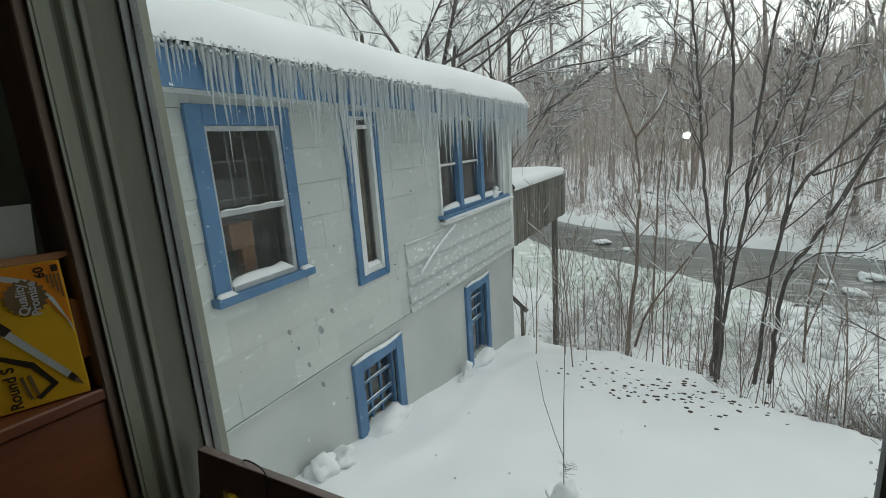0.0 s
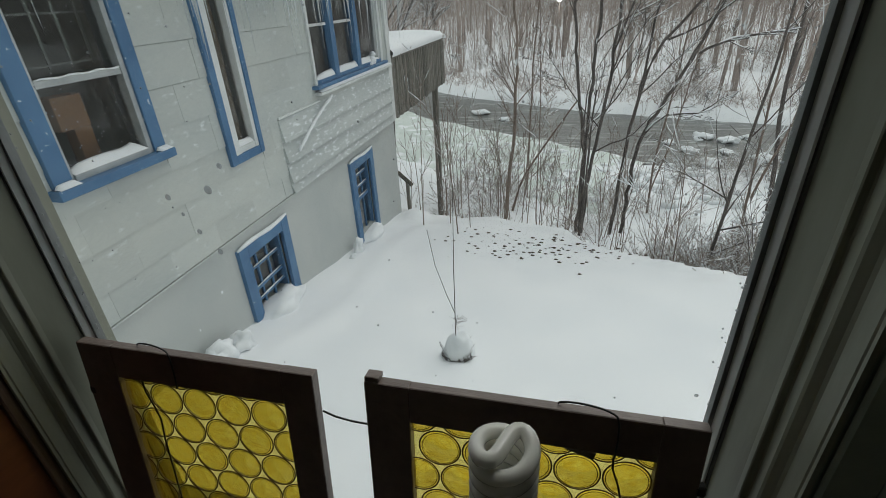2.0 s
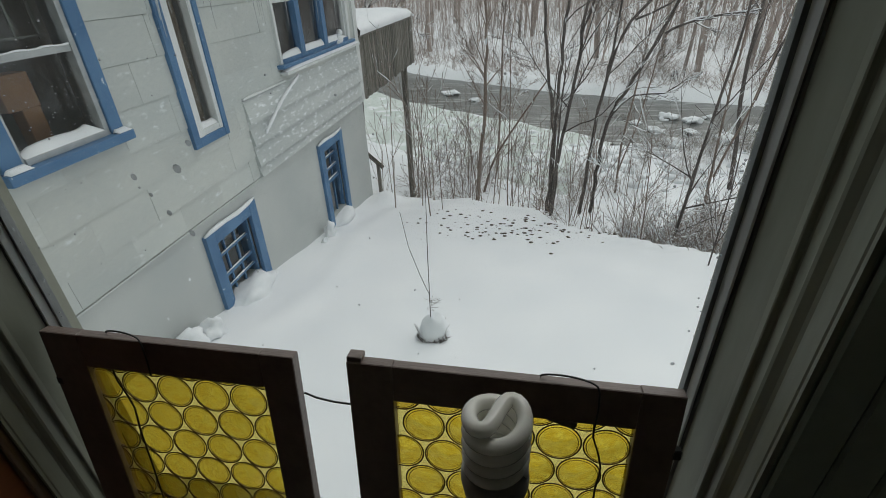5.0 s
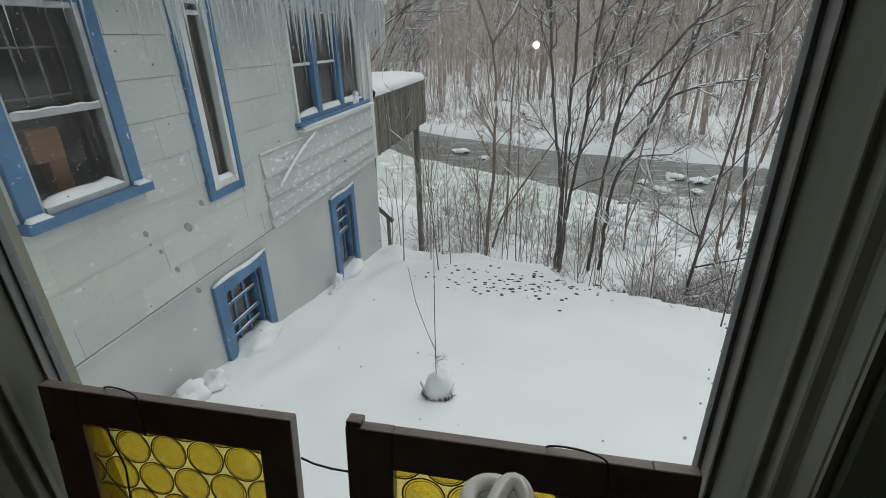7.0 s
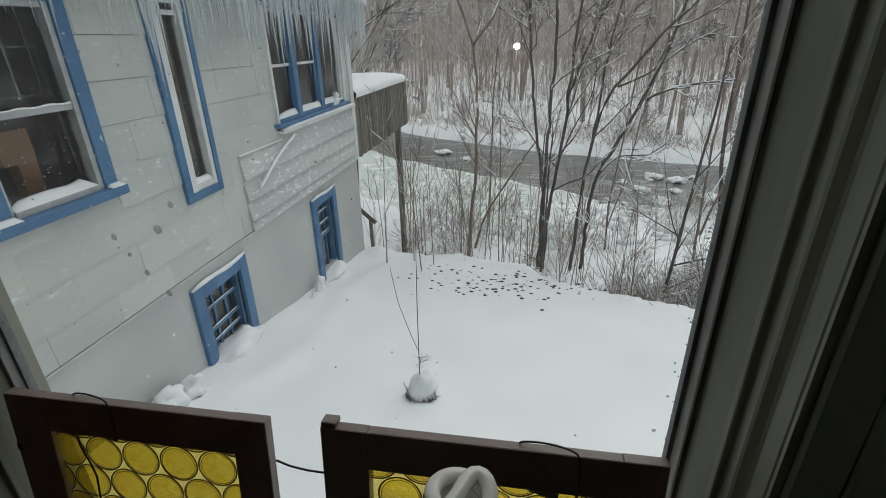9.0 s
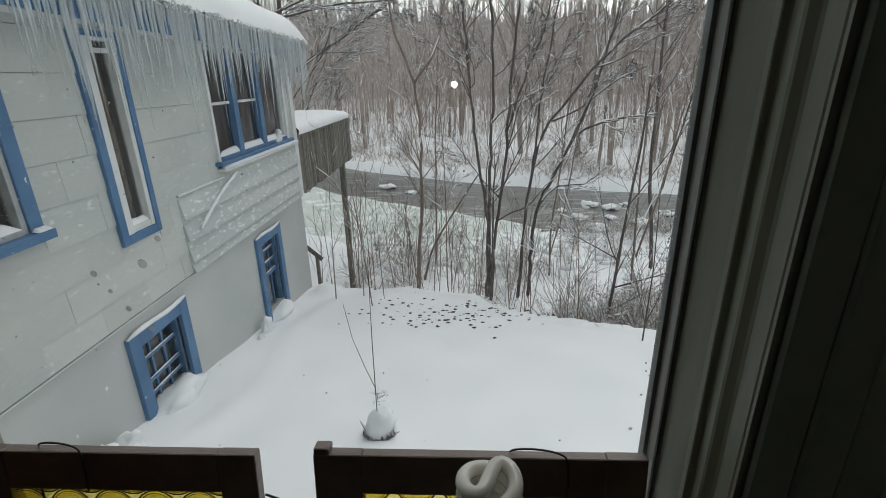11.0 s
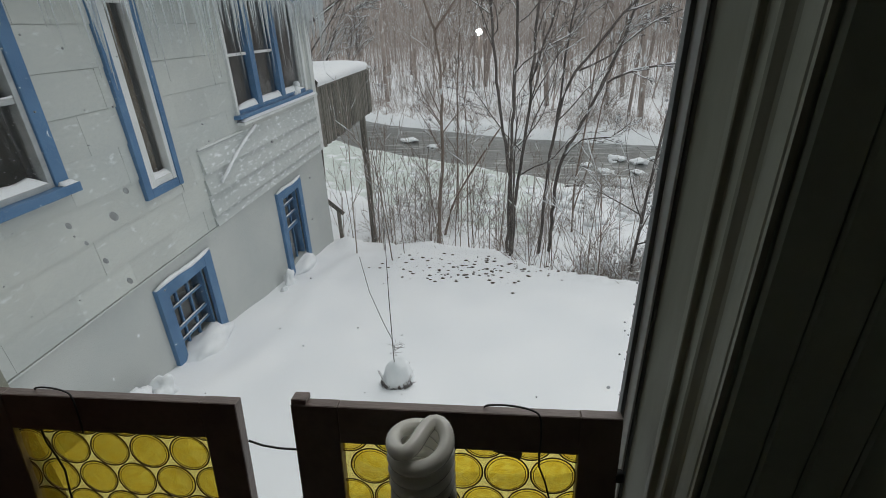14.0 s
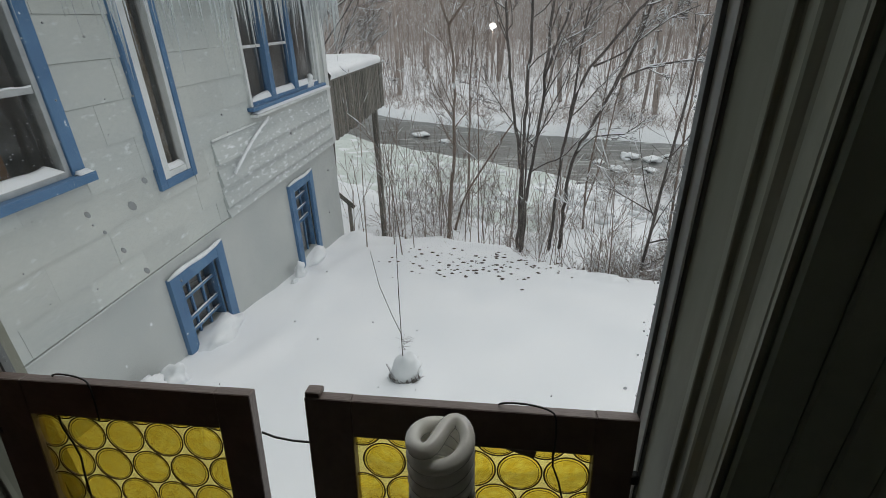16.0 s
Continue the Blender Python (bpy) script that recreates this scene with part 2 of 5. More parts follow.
def amber(name, tint, deep, rings):
    m = clear(name, tint, 0.25, 0.12, 0.05, (0.75, 0.52, 0.03))
    n, l = m.node_tree.nodes, m.node_tree.links
    co = n.new("ShaderNodeTexCoord")
    wv = n.new("ShaderNodeTexNoise")
    wv.inputs["Scale"].default_value, wv.inputs["Detail"].default_value = rings, 4
    mp = n.new("ShaderNodeMapping")
    mp.inputs["Scale"].default_value = (1, 1, 2.2)
    l.new(co.outputs["Object"], mp.inputs["Vector"])
    l.new(mp.outputs["Vector"], wv.inputs["Vector"])
    rp = n.new("ShaderNodeValToRGB")
    rp.color_ramp.elements[0].position, rp.color_ramp.elements[1].position = 0.36, 0.62
    rp.color_ramp.elements[0].color, rp.color_ramp.elements[1].color = (*deep, 1), (*tint, 1)
    l.new(wv.outputs["Fac"], rp.inputs["Fac"])
    tr = [q for q in n if q.type == "BSDF_TRANSPARENT"][0]
    l.new(rp.outputs["Color"], tr.inputs["Color"])
    return m


AMBER = amber("amber_roundel_glass", (1.0, 0.925, 0.37), (0.91, 0.75, 0.14), 70)
AMBER_SHEET = amber("amber_sheet_glass", (0.92, 0.79, 0.25), (0.84, 0.67, 0.17), 90)
AMBER_RIM = surface("dark_amber_rim", (0.05, 0.026, 0.008), (0.10, 0.055, 0.014), 30, 0.3, 0.1)


# ---- ground, river ----
CREST = ((-6, -3.1, -0.1, 1.7, 2.9, 5), (9.4, 9.2, 8.65, 6.9, 6.2, 5.6))
NEAR_BANK = ((-40, -12, -4.1, 0, 3.6, 8.1, 14, 40), (50, 28, 22.3, 19.8, 18.1, 18.2, 17.0, 8))
FAR_BANK = ((-40, -12, -6.8, 1.0, 5.0, 11.6, 40), (60, 37, 32.4, 28.1, 26.8, 25.0, 17))
RIVER_Z = -1.95


def yard(y):
    return 0.896 - 0.1765 * (y - 3.51)


def ground(x, y):
    yc = float(np.interp(x, *CREST))
    if y < yc:
        z = yard(y)
    else:
        d = y - yc
        k = float(np.interp(x, (-3.0, -0.5), (0.33, 0.20)))
        z = max(yard(yc) - k * d - 0.25 * max(0.0, d - 3.0), -1.55)
        yn, yf = float(np.interp(x, *NEAR_BANK)), float(np.interp(x, *FAR_BANK))
        if y > yf - 1.2:
            z = min(-2.3 + 0.75 * (y - yf + 1.2), -1.45 + 0.006 * (y - yf))
        else:
            low = max(0.0, min(1.0, (2.6 - x) / 1.5))
            z = min(z, -1.55 + low * -0.55 * max(0.0, min(1.0, (y - yn + 7.0) / 2.0)))
            if y > yn - 1.0:
                z = max(min(z, -1.55 - 0.7 * (y - yn + 1.0)), -2.4)
    # lumps: soft in the yard, rougher on the banks
    k = 0.035 if y < yc - 0.3 else 0.12
    z += 0.008 * noise.noise(Vector((x * 6, y * 6, 9)))
    z += k * (noise.noise(Vector((x * 0.8, y * 0.8, 1.3))) + 0.5 * noise.noise(Vector((x * 2.1, y * 2.1, 4.0))))
    # drift heaped along the house wall
    if -3.2 < x and y < 9.2:
        z += 0.02 * math.exp(-((x + 3.05) / 0.35) ** 2) * (0.4 + noise.noise(Vector((0, y * 1.3, 7))))
        z += 0.05 * math.exp(-((x + 2.45 - 0.12 * math.sin(y * 1.7)) / 0.16) ** 2) * (1 if y < 8 else 0)
        # hump of the crest towards the brush
        z += 0.16 * math.exp(-(((x - 2.75) / 0.8) ** 2 + ((y - 6.0) / 0.6) ** 2))
        z += 0.22 * math.exp(-(((x + 2.75) / 0.22) ** 2 + ((y - 8.55) / 0.25) ** 2))
    return z


def axis(stops):
    out = []
    for a, b, step in stops:
        out += list(np.arange(a, b, step))
    return out + [stops[-1][1]]


gx = axis(((-300, -60, 30), (-60, -12, 3), (-12, -4, 0.5), (-4, 6, 0.14), (6, 14, 0.5), (14, 60, 3), (60, 300, 30)))
gy = axis(((-30, 0, 5), (0, 12, 0.14), (12, 36, 0.35), (36, 60, 2), (60, 400, 20)))
gb = Buf()
gb.grid([[(x, y, ground(x, y)) for x in gx] for y in gy])
solid("ground", gb, SNOW, "deep fresh snow over a sloping yard and wooded banks", "ground", kind="structure", smooth=True)

wb = Buf()
wb.grid([[(x, y, RIVER_Z) for x in (-45, -20, -8, 0, 8, 20, 45)] for y in (5, 15, 25, 35, 45, 62)])
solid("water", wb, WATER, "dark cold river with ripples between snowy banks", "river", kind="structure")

# pale ice shelf along the near bank
ib = Buf()
rows = []
for i in range(25):
    x = -9 + i * 0.5
    yn = float(np.interp(x, *NEAR_BANK))
    out = 0.8 + 0.8 * noise.noise(Vector((x * 0.5, 0, 2)))
    out *= min(1, (3.2 - x) / 1.5) if x > 1.7 else 1
    rows.append([(x, yn - 6.0, RIVER_Z + 0.0), (x, yn - 4.0, RIVER_Z + 0.04), (x, yn - 2.0, RIVER_Z + 0.06), (x, yn - 0.2, RIVER_Z + 0.07), (x + 0.1, yn + out * 0.6, RIVER_Z + 0.07), (x + 0.2, yn + out, RIVER_Z + 0.05), (x + 0.2, yn + out + 0.05, RIVER_Z - 0.08)])
ib.grid(rows)
solid("ice_shelf", ib, ICE, "pale greenish river ice along the near bank", "ice", kind="structure", smooth=True)


def lump(rx, ry, rz, seed, rough=0.25, cuts=2):
    bm = bmesh.new()
    bmesh.ops.create_icosphere(bm, subdivisions=cuts, radius=1)
    for v in bm.verts:
        k = 1 + rough * noise.noise(v.co * 1.6 + Vector((seed * 3.1, 0, 0))) + 0.4 * rough * noise.noise(v.co * 4 + Vector((seed, 5, 0)))
        v.co = Vector((v.co.x * rx * k, v.co.y * ry * k, v.co.z * rz * k))
    me = bpy.data.meshes.new("lump")
    bm.to_mesh(me)
    bm.free()
    me.shade_smooth()
    return me


# stones in the river, capped with snow
for i, (x, y, r) in enumerate(((5.3, 18.6, 0.55), (5.9, 22.3, 0.5), (6.8, 21.8, 0.45), (7.6, 22.4, 0.3), (5.0, 20.3, 0.4), (7.4, 19.3, 0.6), (6.3, 20.2, 0.35), (8.9, 20.6, 0.5), (-4.4, 26.6, 0.5), (-2.9, 25.2, 0.35), (4.4, 21.4, 0.3), (9.8, 19.6, 0.4))):
    st = thing("river_stone", "dark wet river stone capped with thick snow", "stone", "stones in the river", at=(x, y, RIVER_Z))
    r *= 0.8
    me = lump(r, r * 0.8, r * 0.4, i, 0.4)
    me.materials.append(ROCK)
    part("stone", me, None, st)
    me = lump(r * 1.02, r * 0.84, r * 0.42, i + 40, 0.7, 3)
    me.materials.append(SNOW_ROUGH)
    part("snow_cap", me, None, st, "thick white snow cap").location.z = r * 0.16

# ---- house wing ----
WX = -3.12
WY0, WY1 = 0.62, 8.90
Z_FOUND, Z_TOP = 1.915, 4.52
house = thing("house_wing", "pale grey shingled house wing with blue window trim", "house", at=(0, 0, 0))

# openings: y0, y1, z0, z1
W1 = (2.455, 3.18, 2.99, 4.27)
W2 = (4.115, 4.525, 2.66, 4.36)
W3 = (6.02, 8.42, 3.02, 4.38)
B1 = (3.93, 4.60, 0.86, 1.60)
B2 = (6.80, 7.46, 0.42, 1.60)


def cells(buf, x0, x1, y0, y1, z0, z1, holes):
    ys = sorted({y0, y1, *[h[0] for h in holes], *[h[1] for h in holes]})
    for a, b in zip(ys, ys[1:]):
        mid = (a + b) / 2
        cut = sorted((h[2], h[3]) for h in holes if h[0] < mid < h[1])
        z = z0
        for lo, hi in cut:
            if lo > z:
                buf.box(x0, x1, a, b, z, lo)
            z = hi
        if z1 > z:
            buf.box(x0, x1, a, b, z, z1)


wallbuf = Buf()
cells(wallbuf, WX - 0.18, WX - 0.03, WY0, WY1, Z_FOUND - 0.03, Z_TOP, (W1, W2, W3))
wall = part("wall", wallbuf, JOINT, house, "pale grey painted shingle wall")
foundbuf = Buf()
cells(foundbuf, WX - 0.22, WX - 0.035, WY0, WY1, -1.6, Z_FOUND - 0.03, (B1, B2))
part("foundation", foundbuf, STUCCO, house, "smooth pale grey painted foundation wall")
part("foundation_ledge", boxbuf((WX - 0.03, WX + 0.008, WY0, WY1, Z_FOUND - 0.022, Z_FOUND - 0.003)), STUCCO, house, bevel=0.004)
part("corner_board", boxbuf((WX - 0.03, WX + 0.02, 8.76, 8.93, Z_FOUND, Z_TOP)), WHITE, house, "white corner board", bevel=0.005)
# far gable end, back, floor and ceiling of the wing
part("end_wall", boxbuf((-8.2, WX - 0.18, WY1 - 0.15, WY1 - 0.003, -1.6, Z_TOP)), SIDING, house)
part("back_wall", boxbuf((-8.35, -8.2, WY0, WY1, -1.6, Z_TOP)), DARKROOM, house)
part("near_wall", boxbuf((-8.2, WX - 0.22, WY0, WY0 + 0.1, -1.6, Z_TOP)), DARKROOM, house)
part("inner_floor", boxbuf((-8.2, WX - 0.22, WY0 + 0.1, WY1 - 0.15, Z_FOUND - 0.1, Z_FOUND)), DARKROOM, house)
part("inner_ceiling", boxbuf((-8.2, WX - 0.2, WY0 + 0.1, WY1 - 0.15, Z_TOP - 0.02, Z_TOP + 0.02)), DARKROOM, house)
part("room_divider", boxbuf((-6.4, -6.3, WY0 + 0.1, WY1 - 0.15, Z_FOUND, Z_TOP - 0.02)), DARKROOM, house)
part("cellar_divider", boxbuf((-4.6, -4.5, WY0 + 0.1, WY1 - 0.15, -1.5, Z_FOUND - 0.1)), DARKROOM, house)


def window(label, y0, y1, z0, z1, casing, sill, sash, material=ALU, side=BLUE):
    """casing: left, right, top, bottom widths; sill: how far it reaches past the casing, its height; sash: bars as (y0, y1, z0, z1)."""
    w = part("window", boxbuf((WX - 0.02, WX + 0.028, y0 - casing[0], y0, z0 - casing[3], z1 + casing[2])), side, house, label, bevel=0.004)
    part("casing", boxbuf((WX - 0.02, WX + 0.028, y1, y1 + casing[1], z0 - casing[3], z1 + casing[2])), side, w, bevel=0.004)
    part("casing", boxbuf((WX - 0.02, WX + 0.025, y0, y1, z1, z1 + casing[2])), BLUE, w, bevel=0.004)
    if casing[3]:
        part("casing", boxbuf((WX - 0.02, WX + 0.025, y0, y1, z0 - casing[3], z0)), BLUE, w, bevel=0.004)
    if sill:
        part("sill", boxbuf((WX - 0.03, WX + 0.085, y0 - casing[0] - sill[0], y1 + casing[1] + sill[0], z0 - casing[3] - sill[1], z0 - casing[3])), BLUE, w, bevel=0.005)
    for q in sash:
        part("sash_bar", boxbuf((WX - 0.075, WX - 0.03 + (q[4] if len(q) > 4 else 0), q[0], q[1], q[2], q[3])), material, w, bevel=0.003)
    pane = Buf()
    pane.grid([[(WX - 0.055, y0, z0), (WX - 0.055, y1, z0)], [(WX - 0.055, y0, z1), (WX - 0.055, y1, z1)]])
    part("pane", pane, GLASS, w).visible_shadow = False
    return w


a, b, c, d = W1
window("double-hung window with wide blue casing", a, b, c, d, (0.135, 0.115, 0.15, 0.0), (0.03, 0.07),
       [(a, a + 0.03, c, d, 0.035), (b - 0.045, b, c, d, 0.04), (a + 0.03, b - 0.045, d - 0.04, d, 0.03), (a + 0.03, b - 0.045, c, c + 0.045, 0.05), (a + 0.03, b - 0.045, 3.585, 3.63, 0.032)])
a, b, c, d = W2
window("tall narrow window with white frame and blue casing", a, b, c, d, (0.09, 0.07, 0.05, 0.085), None,
       [(a, a + 0.085, c, d, 0.052), (b - 0.055, b, c, d, 0.045), (a + 0.085, b - 0.055, 4.235, 4.275, 0.02), (a + 0.085, b - 0.055, d - 0.03, d, 0.04), (a + 0.085, b - 0.055, c, c + 0.06, 0.04)], WHITE)
a, b, c, d = W3
w3 = window("wide triple window with blue mullions and snowy sill", a, b, c, d, (0.05, 0.10, 0.05, 0.0), (0.06, 0.045),
            [(a, b, d - 0.035, d), (a, 6.60, 3.70, 3.735), (6.73, 7.42, 3.70, 3.735), (a, a + 0.03, c, d, 0.02), (b - 0.04, b, c, d, 0.02)], WHITE, WHITE)
for y in (6.60, 7.42):
    part("mullion", boxbuf((WX - 0.08, WX + 0.025, y, y + 0.13, c + 0.05, d)), BLUE, w3, bevel=0.004)
frost = Buf()
fr_rnd = random.Random(44)
for y0, y1, z0, z1, count in ((2.49, 3.13, 3.05, 4.2, 130), (4.2, 4.47, 2.72, 4.2, 50), (6.2, 8.4, 3.08, 4.2, 70)):
    for _ in range(count):
        y, z = fr_rnd.uniform(y0, y1), z0 + (z1 - z0) * fr_rnd.random() ** 1.5
        if fr_rnd.random() < 0.35:
            y = fr_rnd.choice((y0, y1)) + fr_rnd.gauss(0, 0.015)
        r = fr_rnd.uniform(0.0015, 0.0045)
        frost.tube([Vector((WX - 0.054, y, z)), Vector((WX - 0.046, y, z))], [r, r * 0.5], 5)
tagged(part("snow_specks", frost, SNOW_ROUGH, house, "specks of snow stuck to the panes"), kind="stuff")
part("bottom_rail", boxbuf((WX - 0.08, WX + 0.018, W3[0], W3[1], W3[2], W3[2] + 0.05)), BLUE, w3, bevel=0.004)
part("sill_board", boxbuf((WX - 0.01, WX + 0.10, 5.95, 8.76, 2.90, 2.935)), WHITE, w3, bevel=0.004)


def cellar_window(label, q, cols, rails):
    a, b, c, d = q
    w = part("window", boxbuf((WX - 0.06, WX + 0.012, a - 0.15, a, c - 0.3, d + 0.14)), BLUE, house, label, bevel=0.004)
    part("casing", boxbuf((WX - 0.06, WX + 0.012, b, b + 0.14, c - 0.3, d + 0.14)), BLUE, w, bevel=0.004)
    part("casing", boxbuf((WX - 0.06, WX + 0.010, a, b, d, d + 0.14)), BLUE, w, bevel=0.004)
    part("jamb", boxbuf((WX - 0.20, WX - 0.06, a, a + 0.03, c - 0.3, d)), BLUE, w)
    part("jamb", boxbuf((WX - 0.20, WX - 0.06, b - 0.03, b, c - 0.3, d)), BLUE, w)
    for k in range(1, cols):
        y = a + 0.03 + (b - a - 0.06) * k / cols
        part("muntin", boxbuf((WX - 0.13, WX - 0.10, y - 0.012, y + 0.012, c, d)), BLUE, w)
    for z, h in rails:
        part("rail", boxbuf((WX - 0.14, WX - 0.09, a + 0.03, b - 0.03, z, z + h)), BLUE, w)
        snowb = Buf()
        snowb.tube([Vector((WX - 0.105, a + 0.04, z + h + 0.005)), Vector((WX - 0.10, (a + b) / 2, z + h + 0.012)), Vector((WX - 0.105, b - 0.04, z + h + 0.005))], (0.006, 0.011, 0.007), 6)
        part("snow_strip", snowb, SNOW, w, "line of snow on the bar", smooth=True)
    pane = Buf()
    pane.grid([[(WX - 0.12, a, c - 0.3), (WX - 0.12, b, c - 0.3)], [(WX - 0.12, a, d), (WX - 0.12, b, d)]])
    part("pane", pane, GLASS, w).visible_shadow = False
    # snow along the top of the casing
    sb = Buf()
    sb.tube([Vector((WX + 0.0, a - 0.15 + (b - a + 0.29) * t, d + 0.15 + 0.012 * math.sin(7 * t))) for t in np.linspace(0, 1, 9)], [0.012, 0.022, 0.026, 0.022, 0.025, 0.027, 0.022, 0.024, 0.010], 7)
    part("snow_strip", sb, SNOW_ROUGH, w, "ridge of snow on the casing", smooth=True)


cellar_window("blue barred cellar window half buried in snow", B1, 3, ((1.36, 0.02), (1.10, 0.03), (0.96, 0.02)))
cellar_window("tall blue cellar window with snow on its bars", B2, 3, ((1.40, 0.02), (1.20, 0.02), (0.98, 0.05)))

mr = Buf()
mr.tube([Vector((WX + 0.0, 2.49 + 0.64 * t, 3.634 + 0.004 * math.sin(19 * t))) for t in np.linspace(0, 1, 14)], [0.004 + 0.004 * abs(math.sin(2.3 * k)) for k in range(14)], 6)
solid("rail_snow", mr, SNOW, "thin line of snow on the meeting rail", "snow", "snow on the sills", smooth=True)
# added bars that imitate the faint grid reflected in the upper pane
lattice = thing("lattice", "added pale bars imitating a grid reflected in the upper sash", "lattice", at=(WX - 0.22, 2.40, 3.66))
PALE = surface("reflected_grid_tone", (0.28, 0.30, 0.28), (0.38, 0.40, 0.37), 6, 0.6, 0.1)
for k in range(5):
    part("bar", boxbuf((0, 0.012, 0.05 + 0.17 * k, 0.066 + 0.17 * k, 0, 0.66)), PALE, lattice)
for z in (0.02, 0.33, 0.62):
    part("bar", boxbuf((0.013, 0.025, 0.0, 0.80, z, z + 0.014)), PALE, lattice)

# wooden shelf post seen inside the double-hung window
shelf = thing("shelf_post", "orange-brown wooden post standing inside the window", "furniture", at=(WX - 0.35, 2.66, Z_FOUND))
part("post", boxbuf((0, 0.1, 0.16, 0.30, 0, 1.52)), surface("orange_wood", (0.30, 0.14, 0.06), (0.42, 0.21, 0.09), 6, 0.6, 0.1), shelf, bevel=0.005)
part("block", boxbuf((-0.02, 0.11, 0.06, 0.30, 1.34, 1.57)), bpy.data.materials["orange_wood"], shelf, bevel=0.005)

cb = Buf()
cb.grid([[(WX - 0.16 - 0.02 * math.sin(y * 60), y, z) for y in np.linspace(4.22, 4.50, 24)] for z in (2.6, 3.4, 4.36)])
solid("curtain", cb, surface("grey_curtain_cloth", (0.27, 0.22, 0.16), (0.40, 0.33, 0.25), 8, 0.9, 0.1), "pleated grey curtain behind the narrow window", "curtain", smooth=True)

# siding: large shingles in courses, and lap boards under the triple window
rnd = random.Random(4)
EDGE = [Z_FOUND + 0.005, 2.165, 2.475, 2.785, 3.11, 3.43, 3.75, 4.07, 4.39, Z_TOP]
HOLES = [(W1[0] - 0.135, W1[1] + 0.115, W1[2] - 0.07, W1[3] + 0.15), (W2[0] - 0.09, W2[1] + 0.07, W2[2] - 0.085, W2[3] + 0.05), (W3[0] - 0.05, W3[1] + 0.10, 2.90, W3[3] + 0.05)]
LAP_Y, LAP_Z = 4.99, 2.815


def clipped(y0, y1, z0, z1, holes):
    """The rectangle less the openings, as rectangles."""
    todo, done = [(y0, y1, z0, z1)], []
    for h in holes:
        nxt = []
        for q in todo:
            if q[0] >= h[1] or q[1] <= h[0] or q[2] >= h[3] or q[3] <= h[2]:
                nxt.append(q)
                continue
            if q[0] < h[0]:
                nxt.append((q[0], h[0], q[2], q[3]))
            if q[1] > h[1]:
                nxt.append((h[1], q[1], q[2], q[3]))
            m0, m1 = max(q[0], h[0]), min(q[1], h[1])
            if q[2] < h[2]:
                nxt.append((m0, m1, q[2], h[2]))
            if q[3] > h[3]:
                nxt.append((m0, m1, h[3], q[3]))
        todo = nxt
    return [q for q in todo if q[1] - q[0] > 0.01 and q[3] - q[2] > 0.01]


def shingle(y0, y1, z0, z1, lean, material, name):
    """A plate whose lower edge stands proud of the course below."""
    b = Buf()
    g, h = 0.0018, 0.0007
    xb = WX - 0.028
    lo, hi = WX - 0.001 + lean, WX - 0.013 + lean
    b.v += [(xb, y0 + h, z0 + g), (xb, y1 - h, z0 + g), (xb, y0 + h, z1 - g), (xb, y1 - h, z1 - g), (lo, y0 + h, z0 + g), (lo, y1 - h, z0 + g), (hi, y0 + h, z1 - g), (hi, y1 - h, z1 - g)]
    b.f += [(0, 1, 3, 2), (4, 6, 7, 5), (0, 4, 5, 1), (2, 3, 7, 6), (0, 2, 6, 4), (1, 5, 7, 3)]
    part(name, b, material, wall)


for r, (z0, z1) in enumerate(zip(EDGE, EDGE[1:])):
    y = WY0 - 0.3 * (r % 2) - 0.05
    while y < 8.76:
        n = y + 0.61 + rnd.uniform(-0.01, 0.01)
        lap = [(LAP_Y, 9, 0, LAP_Z)]
        for q in clipped(max(y, WY0), min(n, 8.76), z0, z1, HOLES + lap):
            shingle(*q, rnd.uniform(-0.002, 0.002), SIDING, "shingle")
        y = n
ledge = [1.92, 2.045, 2.29, 2.545, LAP_Z]
for z0, z1 in zip(ledge, ledge[1:]):
    b = Buf()
    xb = WX - 0.028
    b.v += [(xb, LAP_Y, z0), (xb, 8.76, z0), (xb, LAP_Y, z1), (xb, 8.76, z1), (WX + 0.040, LAP_Y, z0), (WX + 0.055, 8.76, z0), (WX - 0.005, LAP_Y, z1), (WX - 0.005, 8.76, z1)]
    b.f += [(0, 1, 3, 2), (4, 6, 7, 5), (0, 4, 5, 1), (2, 3, 7, 6), (0, 2, 6, 4), (1, 5, 7, 3)]
    part("lap_board", b, LAP, wall)
part("trim_strip", boxbuf((WX - 0.02, WX + 0.022, LAP_Y - 0.02, 6.0, LAP_Z - 0.010, LAP_Z)), JOINT, wall)
part("trim_strip", boxbuf((WX - 0.02, WX + 0.03, LAP_Y - 0.02, 6.0, LAP_Z, LAP_Z + 0.022)), WHITE, wall, bevel=0.003)

# hanging white pipe
pb = Buf()
pts = [Vector((WX + 0.06, 6.30 - 1.08 * t, 2.842 - 0.455 * t + 0.035 * math.sin(math.pi * t) ** 1.2)) for t in np.linspace(0, 1, 14)]
pb.tube(pts, [0.015 + 0.003 * (k % 3) for k in range(14)], 8)
solid("drain_pipe", pb, SNOW, "slim white plastic pipe hanging loose on the siding", "pipe", smooth=True)

# ---- roof, fascia, roof snow ----
EX = -2.82


def eave_z(y):
    return 4.745 - 0.024 * (y - 2.0)


def strip(x0, x1, lo, hi, y0=WY0, y1=9.0):
    b = Buf()
    ya, yb = y0, y1
    b.v += [(x, y, eave_z(y) + dz) for y in (ya, yb) for x, dz in ((x0, lo), (x1, lo), (x1, hi), (x0, hi))]
    b.f += [(0, 1, 2, 3), (7, 6, 5, 4), (0, 4, 5, 1), (1, 5, 6, 2), (2, 6, 7, 3), (3, 7, 4, 0)]
    return b


